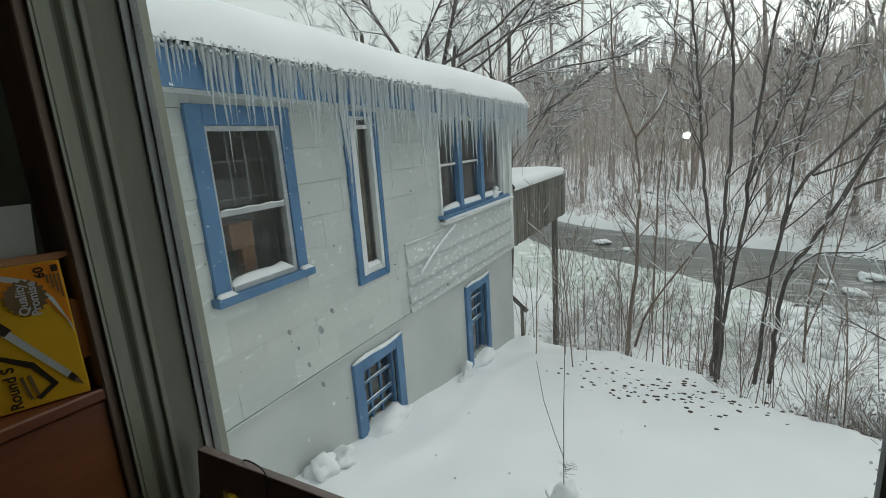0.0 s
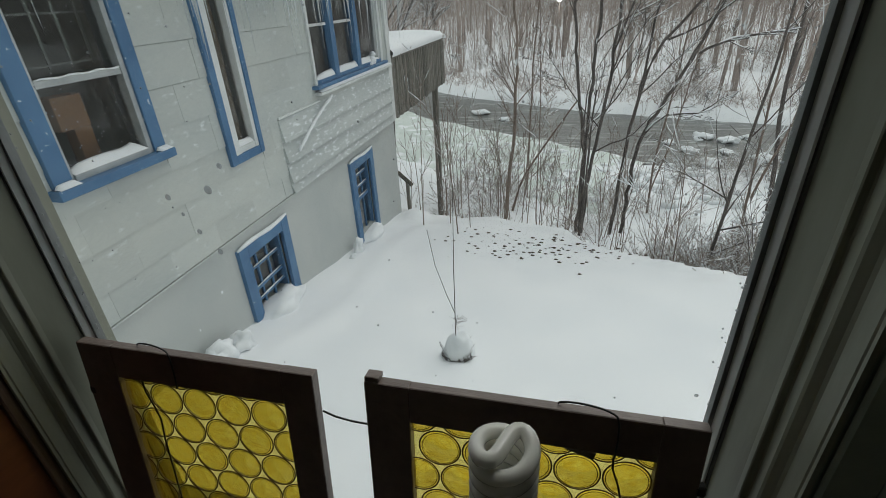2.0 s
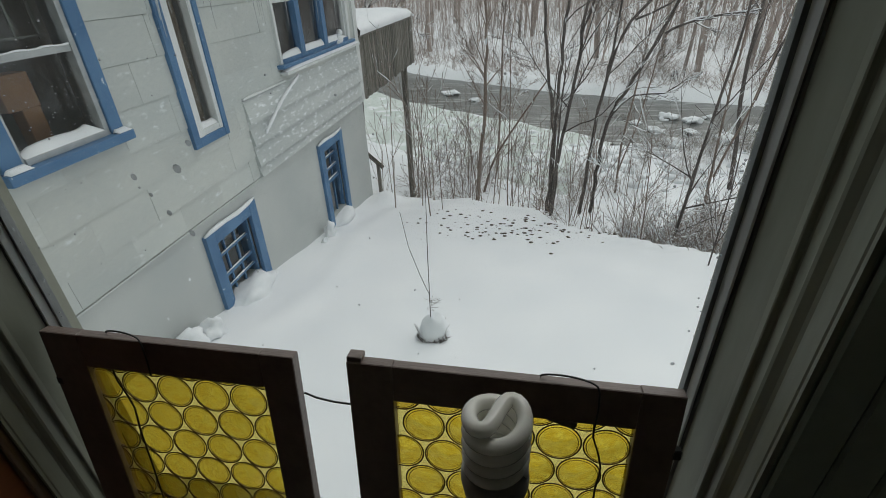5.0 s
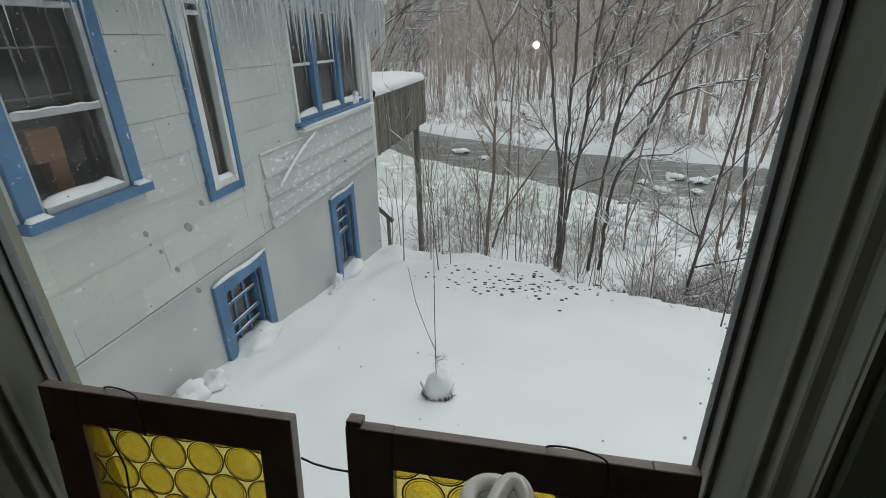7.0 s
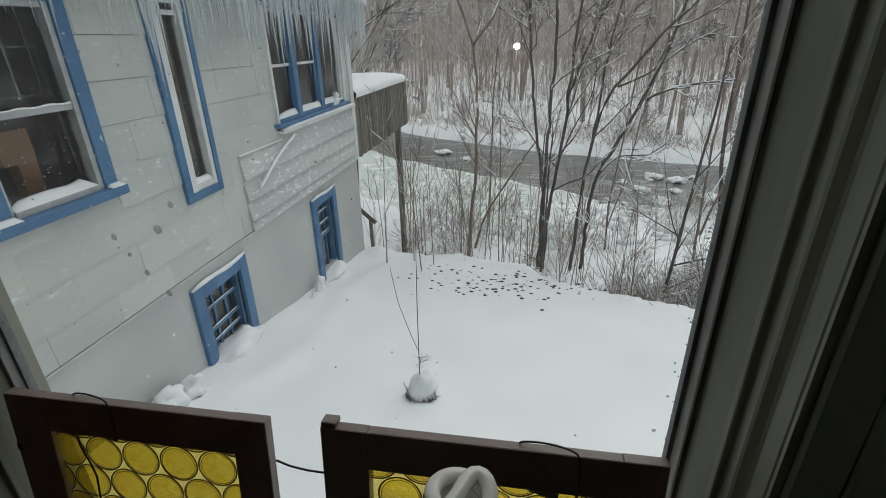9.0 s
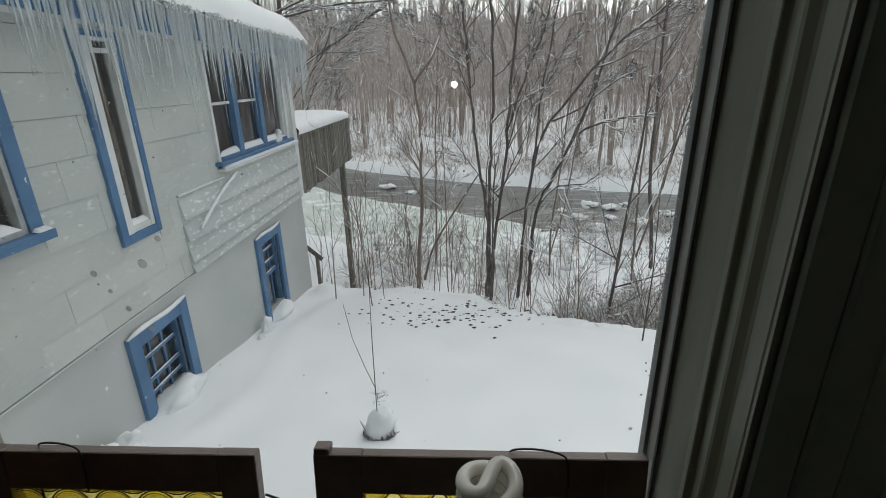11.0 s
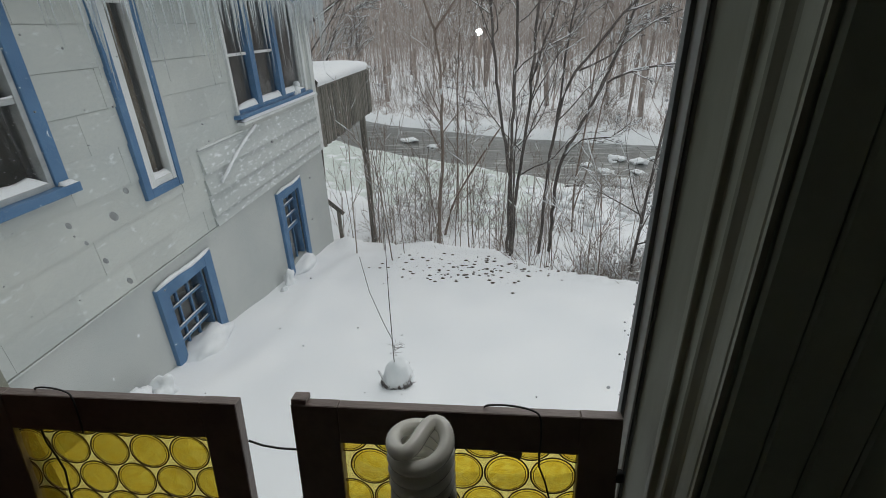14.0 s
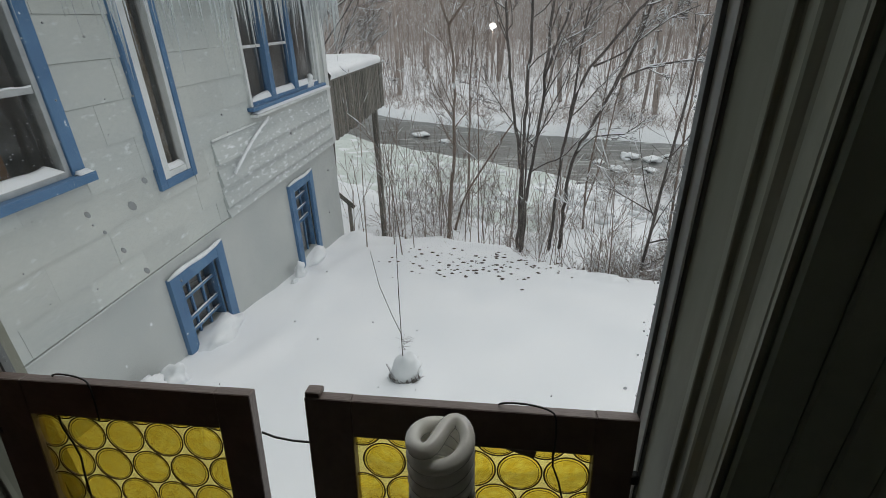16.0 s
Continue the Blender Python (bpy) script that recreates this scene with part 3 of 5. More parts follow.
part("fascia", strip(EX - 0.03, EX, -0.26, -0.0), BLUE, house, "blue fascia board")
part("soffit", strip(WX - 0.1, EX - 0.03, -0.25, -0.22), WHITE, house)
rb = Buf()
rb.v += [(x, y, eave_z(y) + dz) for y in (WY0, 9.02) for x, dz in ((EX + 0.01, 0.0), (-5.8, 0.75), (-5.8, 0.82), (EX + 0.01, 0.03))]
rb.f += [(0, 1, 2, 3), (7, 6, 5, 4), (0, 4, 5, 1), (1, 5, 6, 2), (2, 6, 7, 3), (3, 7, 4, 0)]
part("roof", rb, surface("dark_roofing", (0.05, 0.05, 0.05), (0.09, 0.09, 0.09), 8, 0.9, 0.3), house, "low roof under thick snow")
part("gutter_end", boxbuf((EX - 0.05, EX + 0.02, 9.0, 9.1, 4.46, 4.57)), RUBBER, house, bevel=0.008)

sn = Buf()
rows = []
for y in np.linspace(WY0, 9.12, 90):
    tail = max(0.0, (y - 8.2) / 0.92)
    h = 0.46 * math.sqrt(max(0.02, 1 - tail**2.6))
    row = []
    for k in range(17):
        u = k / 16
        if u < 0.5:
            ang = math.pi * (u / 0.5) * 0.5
            dx, dz = -0.30 * (1 - math.cos(ang)), h * math.sin(ang) * 0.85
        else:
            w = (u - 0.5) / 0.5
            dx, dz = -0.30 - 2.6 * w, h * 0.85 + 0.62 * w + 0.06 * math.sin(math.pi * min(1, w * 3))
        jag = 0.02 * noise.noise(Vector((y * 9, k, 0))) if k < 2 else 0.03 * noise.noise(Vector((y * 0.9, dx * 2, 3)))
        row.append((EX + 0.045 + dx + jag, y, eave_z(y) + 0.015 + dz + jag))
    rows.append(row)
sn.grid(rows)
# close the far end
last = [Vector(p) for p in rows[-1]]
sn.grid([[tuple(p) for p in last], [(p.x, p.y - 0.02, eave_z(9.1) + 0.0 + 0.25 * max(0, EX - p.x)) for p in last]])
solid("roof_snow", sn, SNOW, "thick rounded blanket of snow on the roof", "snow", smooth=True)

# ragged ice along the eave
rg = Buf()
rnd = random.Random(8)
proto = lump(1, 1, 1, 3, 0.5, 1)
pv, pf = [v.co.copy() for v in proto.vertices], [tuple(p.vertices) for p in proto.polygons]
for i in range(1700):
    y = rnd.uniform(WY0, 9.05)
    r = rnd.uniform(0.005, 0.015)
    o = Vector((EX + 0.03 + rnd.uniform(-0.02, 0.03), y, eave_z(y) + rnd.uniform(-0.03, 0.045)))
    base = len(rg.v)
    turn = Euler((rnd.uniform(0, 6), rnd.uniform(0, 6), 0)).to_matrix()
    rg.v += [tuple(turn @ v * r + o) for v in pv]
    rg.f += [tuple(base + k for k in f) for f in pf]
solid("eave_ice", rg, ICE_RIDGE, "ragged grey ice crust along the eave", "ice", kind="stuff", smooth=True)


# icicles: a few shapes, hung along the eave
def icicle_mesh(seed):
    r = random.Random(seed)
    b = Buf()
    n = 9
    pts, rad = [], []
    x = y = 0.0
    for i in range(n):
        t = i / (n - 1)
        x += r.uniform(-0.004, 0.004)
        y += r.uniform(-0.004, 0.004)
        pts.append(Vector((x, y, 0.02 - t)))
        rad.append(max(0.0014, 0.0175 * (1 - t) ** 1.05 * (1 + r.uniform(-0.22, 0.25))))
    b.tube(pts, rad, 6)
    return b.mesh("icicle", ICICLE, True)


ic = [icicle_mesh(k) for k in range(7)]
rnd = random.Random(21)
y = 1.75
while y < 9.0:
    y += rnd.choice((0.012, 0.018, 0.022, 0.032)) * rnd.uniform(0.7, 1.3)
    wave = 0.58 + 0.22 * noise.noise(Vector((y * 1.7, 0, 5))) + (0.12 if y > 4.3 else 0)
    L = max(0.08, wave * rnd.choice((0.3, 0.45, 0.6, 0.75, 0.95, 1.3)) * rnd.uniform(0.75, 1.25))
    if y < 2.30:
        L = rnd.uniform(0.08, 0.30)
        y += 0.02
    if y > 3.3:
        L *= 1.12
    ob = new("icicle", rnd.choice(ic))
    k = (0.62 + 0.55 * L) * rnd.uniform(0.8, 1.25)
    ob.matrix_world = Matrix.LocRotScale((EX + 0.025 + rnd.uniform(-0.015, 0.02), y, eave_z(y) + 0.01), Euler((0, 0, rnd.uniform(0, 6))), (k, k, L))
    tagged(ob, "clear pointed icicle hanging from the snowy eave", "icicle", "icicles along the eave")

# snow lying on sills
def sill_snow(y0, y1, x0, x1, z, h, seed):
    b = Buf()
    rows = []
    for y in np.linspace(y0, y1, 16):
        e = min(1, 6 * min((y - y0), (y1 - y)) / (y1 - y0) + 0.25)
        hh = h * e * (1 + 0.4 * noise.noise(Vector((y * 6, seed, 0))))
        rows.append([(x0, y, z), (x0 + 0.003, y, z + hh), ((x0 * 2 + x1) / 3, y, z + hh * 0.9), ((x0 + 2 * x1) / 3, y, z + hh * 0.6), (x1, y, z + 0.002)])
    b.grid(rows)
    solid("sill_snow", b, SNOW, "low drift of snow lying on a window sill", "snow", "snow on the sills", smooth=True)


sill_snow(2.49, 3.13, WX - 0.055, WX + 0.018, W1[2] + 0.043, 0.06, 1)
sill_snow(2.31, 2.47, WX + 0.028, WX + 0.085, W1[2], 0.03, 2)
sill_snow(3.18, 3.31, WX + 0.028, WX + 0.085, W1[2], 0.03, 3)
sill_snow(4.15, 4.50, WX - 0.05, WX - 0.0, W2[2] + 0.06, 0.05, 4)
sill_snow(5.95, 8.74, WX + 0.03, WX + 0.10, 2.94, 0.05, 5)
sill_snow(6.06, 8.38, WX - 0.05, WX + 0.012, W3[2] + 0.05, 0.08, 6)
for k, (y, z, r) in enumerate(((8.06, 3.06, 0.09), (7.95, 3.02, 0.06), (8.10, 3.16, 0.06))):
    me = lump(0.06, r, r * 0.9, 90 + k, 0.3)
    me.materials.append(SNOW_ROUGH)
    ob = new("snow_clump", me)
    ob.location = (WX + 0.0, y, z)
    tagged(ob, "clump of wind-packed snow in the window corner", "snow", "snow clumps in the window")

# snow heaps at the cellar windows and the wall foot
for i, (x, y, z, a, b_, c) in enumerate(((WX + 0.02, 4.22, 0.79, 0.20, 0.46, 0.13), (WX + 0.0, 7.12, 0.29, 0.17, 0.42, 0.13), (WX + 0.12, 6.32, 0.46, 0.07, 0.11, 0.15), (WX + 0.14, 6.02, 0.46, 0.05, 0.06, 0.06), (-3.0, 3.02, 1.03, 0.13, 0.16, 0.13), (-2.93, 3.28, 0.99, 0.10, 0.12, 0.12))):
    me = lump(a, b_, c, i + 60, 0.7 if i > 1 else 0.4, 3)
    me.materials.append(SNOW_ROUGH)
    ob = new("snow_heap", me)
    ob.location = (x, y, z)
    tagged(ob, "rounded heap of snow against the foundation wall", "snow", "snow heaps along the wall")

# ---- deck behind the corner ----
deck = thing("deck", "weathered board deck on posts with snowy rail", "deck", at=(0, 0, 0))
rnd = random.Random(2)
y = 8.93
while y < 13.1:
    w = 0.135
    part("board", boxbuf((WX - 0.015, WX + 0.008 + rnd.uniform(-0.004, 0.004), y + 0.012, y + w - 0.012, 1.90 + rnd.uniform(-0.02, 0.02), 2.98)), DECKWOOD, deck)
    y += w
# added sheet; its dark colour stands in for shade between the boards
part("gap_shade_sheet", boxbuf((WX - 0.06, WX - 0.025, 8.93, 13.04, 2.17, 2.96)), SHUTTER, deck, "added dark sheet standing in for shade in the gaps")
part("end_panel", boxbuf((-6.2, WX - 0.02, 13.05, 13.09, 1.92, 2.98)), DECKWOOD, deck)
part("joist", boxbuf((WX - 0.07, WX - 0.02, 8.92, 13.05, 1.95, 2.16)), DECKWOOD, deck)
part("rail_cap", boxbuf((WX - 0.09, WX + 0.03, 8.92, 13.12, 2.985, 3.02)), DECKWOOD, deck)
part("floor_boards", boxbuf((-6.2, WX - 0.08, 8.92, 13.05, 2.16, 2.2)), DECKWOOD, deck)
for x, y in ((WX - 0.03, 12.15),):
    part("post", boxbuf((x - 0.065, x + 0.065, y - 0.065, y + 0.065, -1.6, 1.95)), DECKWOOD, deck, bevel=0.01)
ds = Buf()
rows = []
for y in np.linspace(8.93, 13.15, 30):
    e = math.sqrt(max(0.05, 1 - max(0, (y - 12.5) / 0.68) ** 2))
    rows.append([(WX + 0.05, y, 3.02), (WX + 0.07, y, 3.10 * e + 3.02 * (1 - e)), (WX - 0.03, y, 3.02 + 0.19 * e), (WX - 0.5, y, 3.02 + 0.23 * e), (WX - 3.0, y, 3.02 + 0.20 * e), (WX - 3.02, y, 3.0)])
ds.grid(rows)
ds.grid([rows[-1], [(p[0], p[1] - 0.01, 3.0) for p in rows[-1]]])
solid("deck_snow", ds, SNOW, "thick snow piled level on the deck rail", "snow", smooth=True)
hr = thing("stair_rail", "dark wooden stair handrail in the snow", "railing", at=(-3.44, 10.2, -0.4))
q = Buf()
q.tube([Vector((-0.44, -0.1, 1.05)), Vector((0.13, 0.02, 0.45))], [0.05, 0.05], 4)
part("handrail", q, DECKWOOD, hr)
part("post", boxbuf((-0.035, 0.035, 0.03, 0.10, -0.9, 0.54)), DECKWOOD, hr)


# ---- trees ----
class Spec:
    def __init__(self, seg=0.35, wig=0.10, up=0.05, kids=(3, 5), depth=3, spread=0.75, sides=(7, 5, 3, 3, 3), snow=0.35, shrink=0.55, thin=0.48, first=0.25, rmin=0.0025):
        self.seg, self.wig, self.up, self.kids, self.depth, self.spread = seg, wig, up, kids, depth, spread
        self.sides, self.snow, self.shrink, self.thin, self.first, self.rmin = sides, snow, shrink, thin, first, rmin


def curve_through(guide, step):
    """A smooth line through a few guide points."""
    g = [guide[0] * 2 - guide[1], *guide, guide[-1] * 2 - guide[-2]]
    out = [guide[0].copy()]
    for a, b, c, d in zip(g, g[1:], g[2:], g[3:]):
        k = max(2, int((c - b).length / step))
        for i in range(1, k + 1):
            t = i / k
            out.append(0.5 * (2 * b + (c - a) * t + (2 * a - 5 * b + 4 * c - d) * t * t + (3 * b - a - 3 * c + d) * t**3))
    return out


def limb(bufs, snow, rnd, p, d, length, r, level, s, end=None, guide=None):
    n = max(3 if level < 2 else 2, int(length / s.seg))
    if guide:
        line = curve_through(guide, s.seg)
        n = len(line) - 1
        length = sum((b - a).length for a, b in zip(line, line[1:]))
        d = line[1] - line[0]
    pts, rad = [p.copy()], [r]
    d = d.normalized()
    first = d.copy()
    for i in range(n):
        w = s.wig * (0.18 if level == 0 and d.z > 0.8 else 0.6 if level == 0 else 1)
        if end is not None:
            d = (d * 0.75 + first.lerp(end, (i / n) ** 1.5).normalized() * 0.25)
        d = (d + Vector((rnd.gauss(0, w), rnd.gauss(0, w), rnd.gauss(0, w * 0.7) + (s.up if level else 0)))).normalized()
        pts.append(line[i + 1] + Vector((rnd.gauss(0, 0.012), rnd.gauss(0, 0.02), 0)) if guide else pts[-1] + d * (length / n))
        t = (i + 1) / n
        rad.append(max(s.rmin, r * (1 - t * (0.55 if level == 0 else 0.8))))
    bufs[min(level, 1)].tube(pts, rad, s.sides[min(level, 4)], level == 0)
    # snow lying along the upper side of leaning stretches
    i = 0
    while i < n:
        seg = (pts[i + 1] - pts[i]).normalized()
        if abs(seg.z) < 0.86 and rnd.random() < s.snow:
            k = min(n, i + rnd.choice((1, 2, 3)))
            run, rr = [], []
            for j in range(i, k + 1):
                e = 0.35 if j in (i, k) else 1
                run.append(pts[j] + Vector((0, 0, rad[j] * 0.75 + 0.004)))
                rr.append((rad[j] * 0.85 + 0.008) * e)
            snow.tube(run, rr, 3, False)
            i = k
        i += 1
    if level < s.depth:
        for _ in range(rnd.randint(*s.kids) + (2 if level == 0 else 0)):
            t = s.first + (1 - s.first) * rnd.random() ** 0.8
            f = t * n
            i = min(int(f), n - 1)
            q = pts[i].lerp(pts[i + 1], f - i)
            axis_d = (pts[i + 1] - pts[i]).normalized()
            side = Vector((rnd.gauss(0, 1), rnd.gauss(0, 1), rnd.gauss(0, 0.5)))
            side = (side - axis_d * side.dot(axis_d)).normalized()
            nd = axis_d + side * s.spread * rnd.uniform(0.6, 1.4)
            limb(bufs, snow, rnd, q, nd, length * s.shrink * rnd.uniform(0.6, 1.1) * (1.15 - 0.5 * t), rad[i] * s.thin, level + 1, s)


def tree(label, at, stems, spec, seed, bark=BARK, group="trees", name="tree", snow_mat=SNOW):
    """stems: rows of foot, direction, length and radius; or, with no direction, of a few places that the stem passes."""
    rnd = random.Random(seed)
    bufs, snow = (Buf(), Buf()), Buf()
    for off, d, length, r, *end in stems:
        if d is None:
            way = [Vector(q) - Vector(at) for q in off]
            limb(bufs, snow, rnd, way[0], Vector((0, 0, 1)), length, r, 0, spec, None, way)
            continue
        limb(bufs, snow, rnd, Vector(off), Vector(d), length, r, 0, spec, Vector(end[0]).normalized() if end else None)
    t = thing(name, label, "tree" if name == "tree" else name.replace("_", " "), group, at=at)
    part("trunk", bufs[0], bark, t, smooth=True)
    if bufs[1].v:
        part("branches", bufs[1], bark, t, smooth=True)
    if snow.v:
        part("snow_lines", snow, snow_mat, t, "snow lying along the branches", smooth=True)
    return t


def foot(x, y, dz=-0.08):
    return (x, y, ground(x, y) + dz)


O = (0, 0, -0.1)
near = Spec(kids=(5, 7), depth=3, spread=0.68, snow=0.28, up=0.06, first=0.2, shrink=0.34, thin=0.44, wig=0.17, seg=0.28, rmin=0.004)
twiggy = Spec(kids=(8, 11), depth=3, spread=0.8, snow=0.22, up=0.05, first=0.22, shrink=0.33, thin=0.46, wig=0.15, seg=0.24, rmin=0.004)
fork = Spec(kids=(6, 9), depth=3, spread=0.6, snow=0.2, first=0.3, shrink=0.30, thin=0.44, wig=0.1, seg=0.24, rmin=0.004)
laden = Spec(kids=(6, 8), depth=3, spread=0.7, snow=0.8, first=0.25, shrink=0.34, thin=0.44, wig=0.14, seg=0.2, rmin=0.004)


def way(y, *xz):
    """Places of a stem in the plane at y, as x, z."""
    return [(x, y, z) for x, z in xz]


tree("slim grey-brown bare tree with a snowy fork", foot(-1.07, 10.0), [(way(10, (-1.09, -0.7), (-0.94, 1.2), (-0.90, 2.6), (-1.0, 3.9)), None, 0, 0.045), (way(10, (-1.0, 3.88), (-1.18, 4.35), (-1.4, 5.1), (-1.5, 6.4)), None, 0, 0.026), (way(10, (-1.0, 3.88), (-0.75, 4.2), (-0.5, 4.7), (-0.35, 6.3)), None, 0, 0.026)], fork, 3, BARK_WARM)
tree("dark bare tree with several leaning stems and snow", foot(0.5, 10.0), [(way(10, (0.5, -0.8), (0.48, 1.0), (0.22, 2.7), (0.04, 4.4), (-0.16, 6.2), (-0.3, 7.4)), None, 0, 0.037), (way(10.05, (0.56, -0.8), (0.52, 2.1), (0.56, 3.8), (0.46, 6.0), (0.45, 7.4)), None, 0, 0.040), (way(9.97, (0.6, -0.8), (0.64, 0.5), (0.82, 2.2), (0.9, 3.9), (1.06, 5.6), (1.3, 7.2)), None, 0, 0.039), (way(10, (0.85, 2.9), (1.15, 3.9), (1.5, 4.8), (1.75, 6.2)), None, 0, 0.026)], twiggy, 5)
tree("thin straight bare sapling with grey bark", foot(0.44, 8.0), [(way(8, (0.43, -0.3), (0.5, 0.66), (0.48, 1.6), (0.5, 2.6)), None, 0, 0.026)], Spec(kids=(3, 5), depth=2, spread=0.5, snow=0.12, first=0.45, shrink=0.3), 6)
tree("dark bare tree leaning over the bank, snow-laden", foot(1.22, 10.0), [(way(10, (1.2, -0.8), (1.35, 1.7), (1.58, 2.8), (2.1, 3.6), (2.84, 4.45), (3.8, 5.2)), None, 0, 0.040), (way(10, (1.4, 2.0), (1.5, 3.4), (1.7, 5.0), (1.8, 6.4)), None, 0, 0.024), (way(10, (1.75, 3.1), (2.3, 3.35), (3.0, 3.9), (3.5, 4.1)), None, 0, 0.02)], twiggy, 7)
tree("bare tree curving low with thick snow on its limb", foot(1.46, 10.0), [(way(10.1, (1.44, -0.8), (1.54, 1.18), (1.94, 2.1), (2.4, 3.25), (2.65, 4.0), (3.0, 5.6)), None, 0, 0.042), (way(10.1, (2.33, 2.85), (2.6, 3.0), (3.1, 3.13), (3.76, 3.2)), None, 0, 0.028), (way(10.1, (1.6, 1.35), (1.95, 1.75), (2.5, 1.8), (2.9, 2.1)), None, 0, 0.02)], laden, 8)
lean = curve_through([Vector((-0.95, 10.3, -0.5)), Vector((-0.7, 10.35, 0.35)), Vector((0.0, 10.45, 1.5)), Vector((0.3, 10.5, 1.95))], 0.2)
lb = Buf()
lb.tube(lean, [0.03 - 0.0012 * k for k in range(len(lean))], 6)
solid("leaning_branch", lb, BARK_WARM, "broken pale branch leaning among the trees", "branch", smooth=True)
tree("slender forked sapling standing in the yard snow", foot(2.37, 5.75), [(O, (0.03, 0.04, 1), 2.2, 0.011), ((0.0, 0, 0.35), (0.35, 0.1, 0.8), 1.2, 0.007), ((0, 0, 0.35), (-0.25, 0, 0.8), 0.9, 0.006)], Spec(kids=(3, 5), depth=2, spread=0.6, snow=0.05, seg=0.2), 9)
tree("bare tree leaning with a snow-topped limb", foot(2.75, 8.7), [(O, (0.10, 0, 1), 5.6, 0.036, (-0.02, 0, 1)), ((0.15, 0, 1.7), (0.8, 0.0, 0.25), 1.3, 0.016), ((0.17, 0, 2.3), (-0.7, 0.1, 0.4), 1.2, 0.014), ((0.12, 0, 1.2), (0.8, 0, 0.5), 1.2, 0.013)], Spec(kids=(4, 6), depth=2, spread=0.6, snow=0.4), 10)
tree("bare tree with fine upright branches by the river", foot(4.3, 11.5), [(O, (0.0, 0, 1), 7.0, 0.032, (-0.1, 0, 1)), ((0.02, 0, 1.2), (0.15, 0, 1), 5.5, 0.028, (0, 0, 1))], near, 11, BARK_WARM)
tree("bare tree with many crossing branches by the river", foot(2.5, 13.2), [(O, (0.03, 0, 1), 7.5, 0.03, (-0.06, 0, 1)), ((0.0, 0, 0.8), (0.2, 0, 1), 6.5, 0.02, (0, 0, 1))], near, 12, BARK_WARM)
tree("tall bare tree on the river bank", foot(5.6, 13.6), [(O, (-0.03, 0, 1), 8.5, 0.06), ((0, 0, 2.5), (0.2, 0, 1), 5.0, 0.03, (-0.1, 0, 1))], near, 13)
tree("tall bare tree with spreading crown by the river", foot(-0.9, 14.2), [(O, (0.0, 0, 1), 8.0, 0.03)], near, 14, BARK_WARM)
tree("slim bare sapling amid brush at the crest", foot(1.93, 7.6), [(O, (0.02, 0, 1), 3.4, 0.014, (-0.2, 0, 1))], Spec(kids=(5, 7), depth=2, spread=0.8, snow=0.2, seg=0.15, first=0.15), 28, BARK_WARM)
tree("slim bare tree with reddish twigs by the bank", foot(-0.4, 11.4), [(O, (-0.05, 0, 1), 5.5, 0.017)], twiggy, 25, BARK_WARM)
tree("bare tree beyond the deck with drooping snowy limbs", foot(-6.2, 16.5), [(O, (0.05, 0, 1), 9.0, 0.07), ((0, 0, 4.5), (0.7, -0.1, 0.7), 3.5, 0.028, (0.3, 0, 1)), ((0, 0, 3.2), (0.7, 0.1, 0.6), 3.0, 0.024, (0.2, 0, 1)), ((0, 0, 5.5), (0.9, 0, 0.5), 4.0, 0.028)], Spec(kids=(5, 7), depth=3, spread=0.6, snow=0.75, thin=0.42, rmin=0.006), 15)
tree("large old bare tree behind the snowy roof", foot(-8.9, 16.5), [(O, (0.02, 0, 1), 9.5, 0.20), ((0.15, 0, 7.2), (0.35, 0, 0.9), 5.5, 0.10), ((0.1, 0, 6.6), (-0.5, 0, 0.9), 6.0, 0.10)], Spec(kids=(7, 10), depth=3, spread=0.8, up=0.0, snow=0.8, seg=0.4, thin=0.40, shrink=0.42, wig=0.13, rmin=0.007), 16)
tree("old tree with long drooping limbs heavy with snow", foot(-7.6, 15.0), [(O, (0.0, 0, 1), 8.8, 0.13), ((0, 0, 7.4), (1, -0.05, 0.32), 7.0, 0.045), ((0, 0, 7.0), (1, -0.1, 0.12), 6.0, 0.042), ((0, 0, 8.2), (1, 0, 0.35), 9.0, 0.05), ((0, 0, 6.6), (1, 0.1, 0.25), 6.5, 0.038), ((0, 0, 7.8), (0.8, -0.2, 0.4), 6.5, 0.04)], Spec(kids=(8, 11), depth=3, spread=0.6, snow=0.7, up=-0.006, seg=0.28, thin=0.40, shrink=0.30, wig=0.14, first=0.15, rmin=0.006), 26)
tree("large bare tree behind the roof with snowy limbs", foot(-14, 20), [(O, (0.02, 0, 1), 11.0, 0.2), ((0, 0, 6), (0.5, 0, 0.8), 7.0, 0.1), ((0, 0, 5.5), (-0.5, 0, 0.8), 7.0, 0.1)], Spec(kids=(5, 8), depth=3, spread=0.8, up=0.0, snow=0.8, thin=0.42, seg=0.6, rmin=0.008), 17)
tree("large bare tree behind the house and the deck", foot(-7.0, 19), [(O, (0.05, 0, 1), 10.5, 0.15), ((0, 0, 6), (0.8, 0, 0.6), 6.5, 0.07), ((0, 0, 7), (-0.6, 0, 0.7), 6.0, 0.07)], Spec(kids=(5, 8), depth=3, spread=0.8, up=0.0, snow=0.8, thin=0.42, seg=0.5, rmin=0.007), 18)

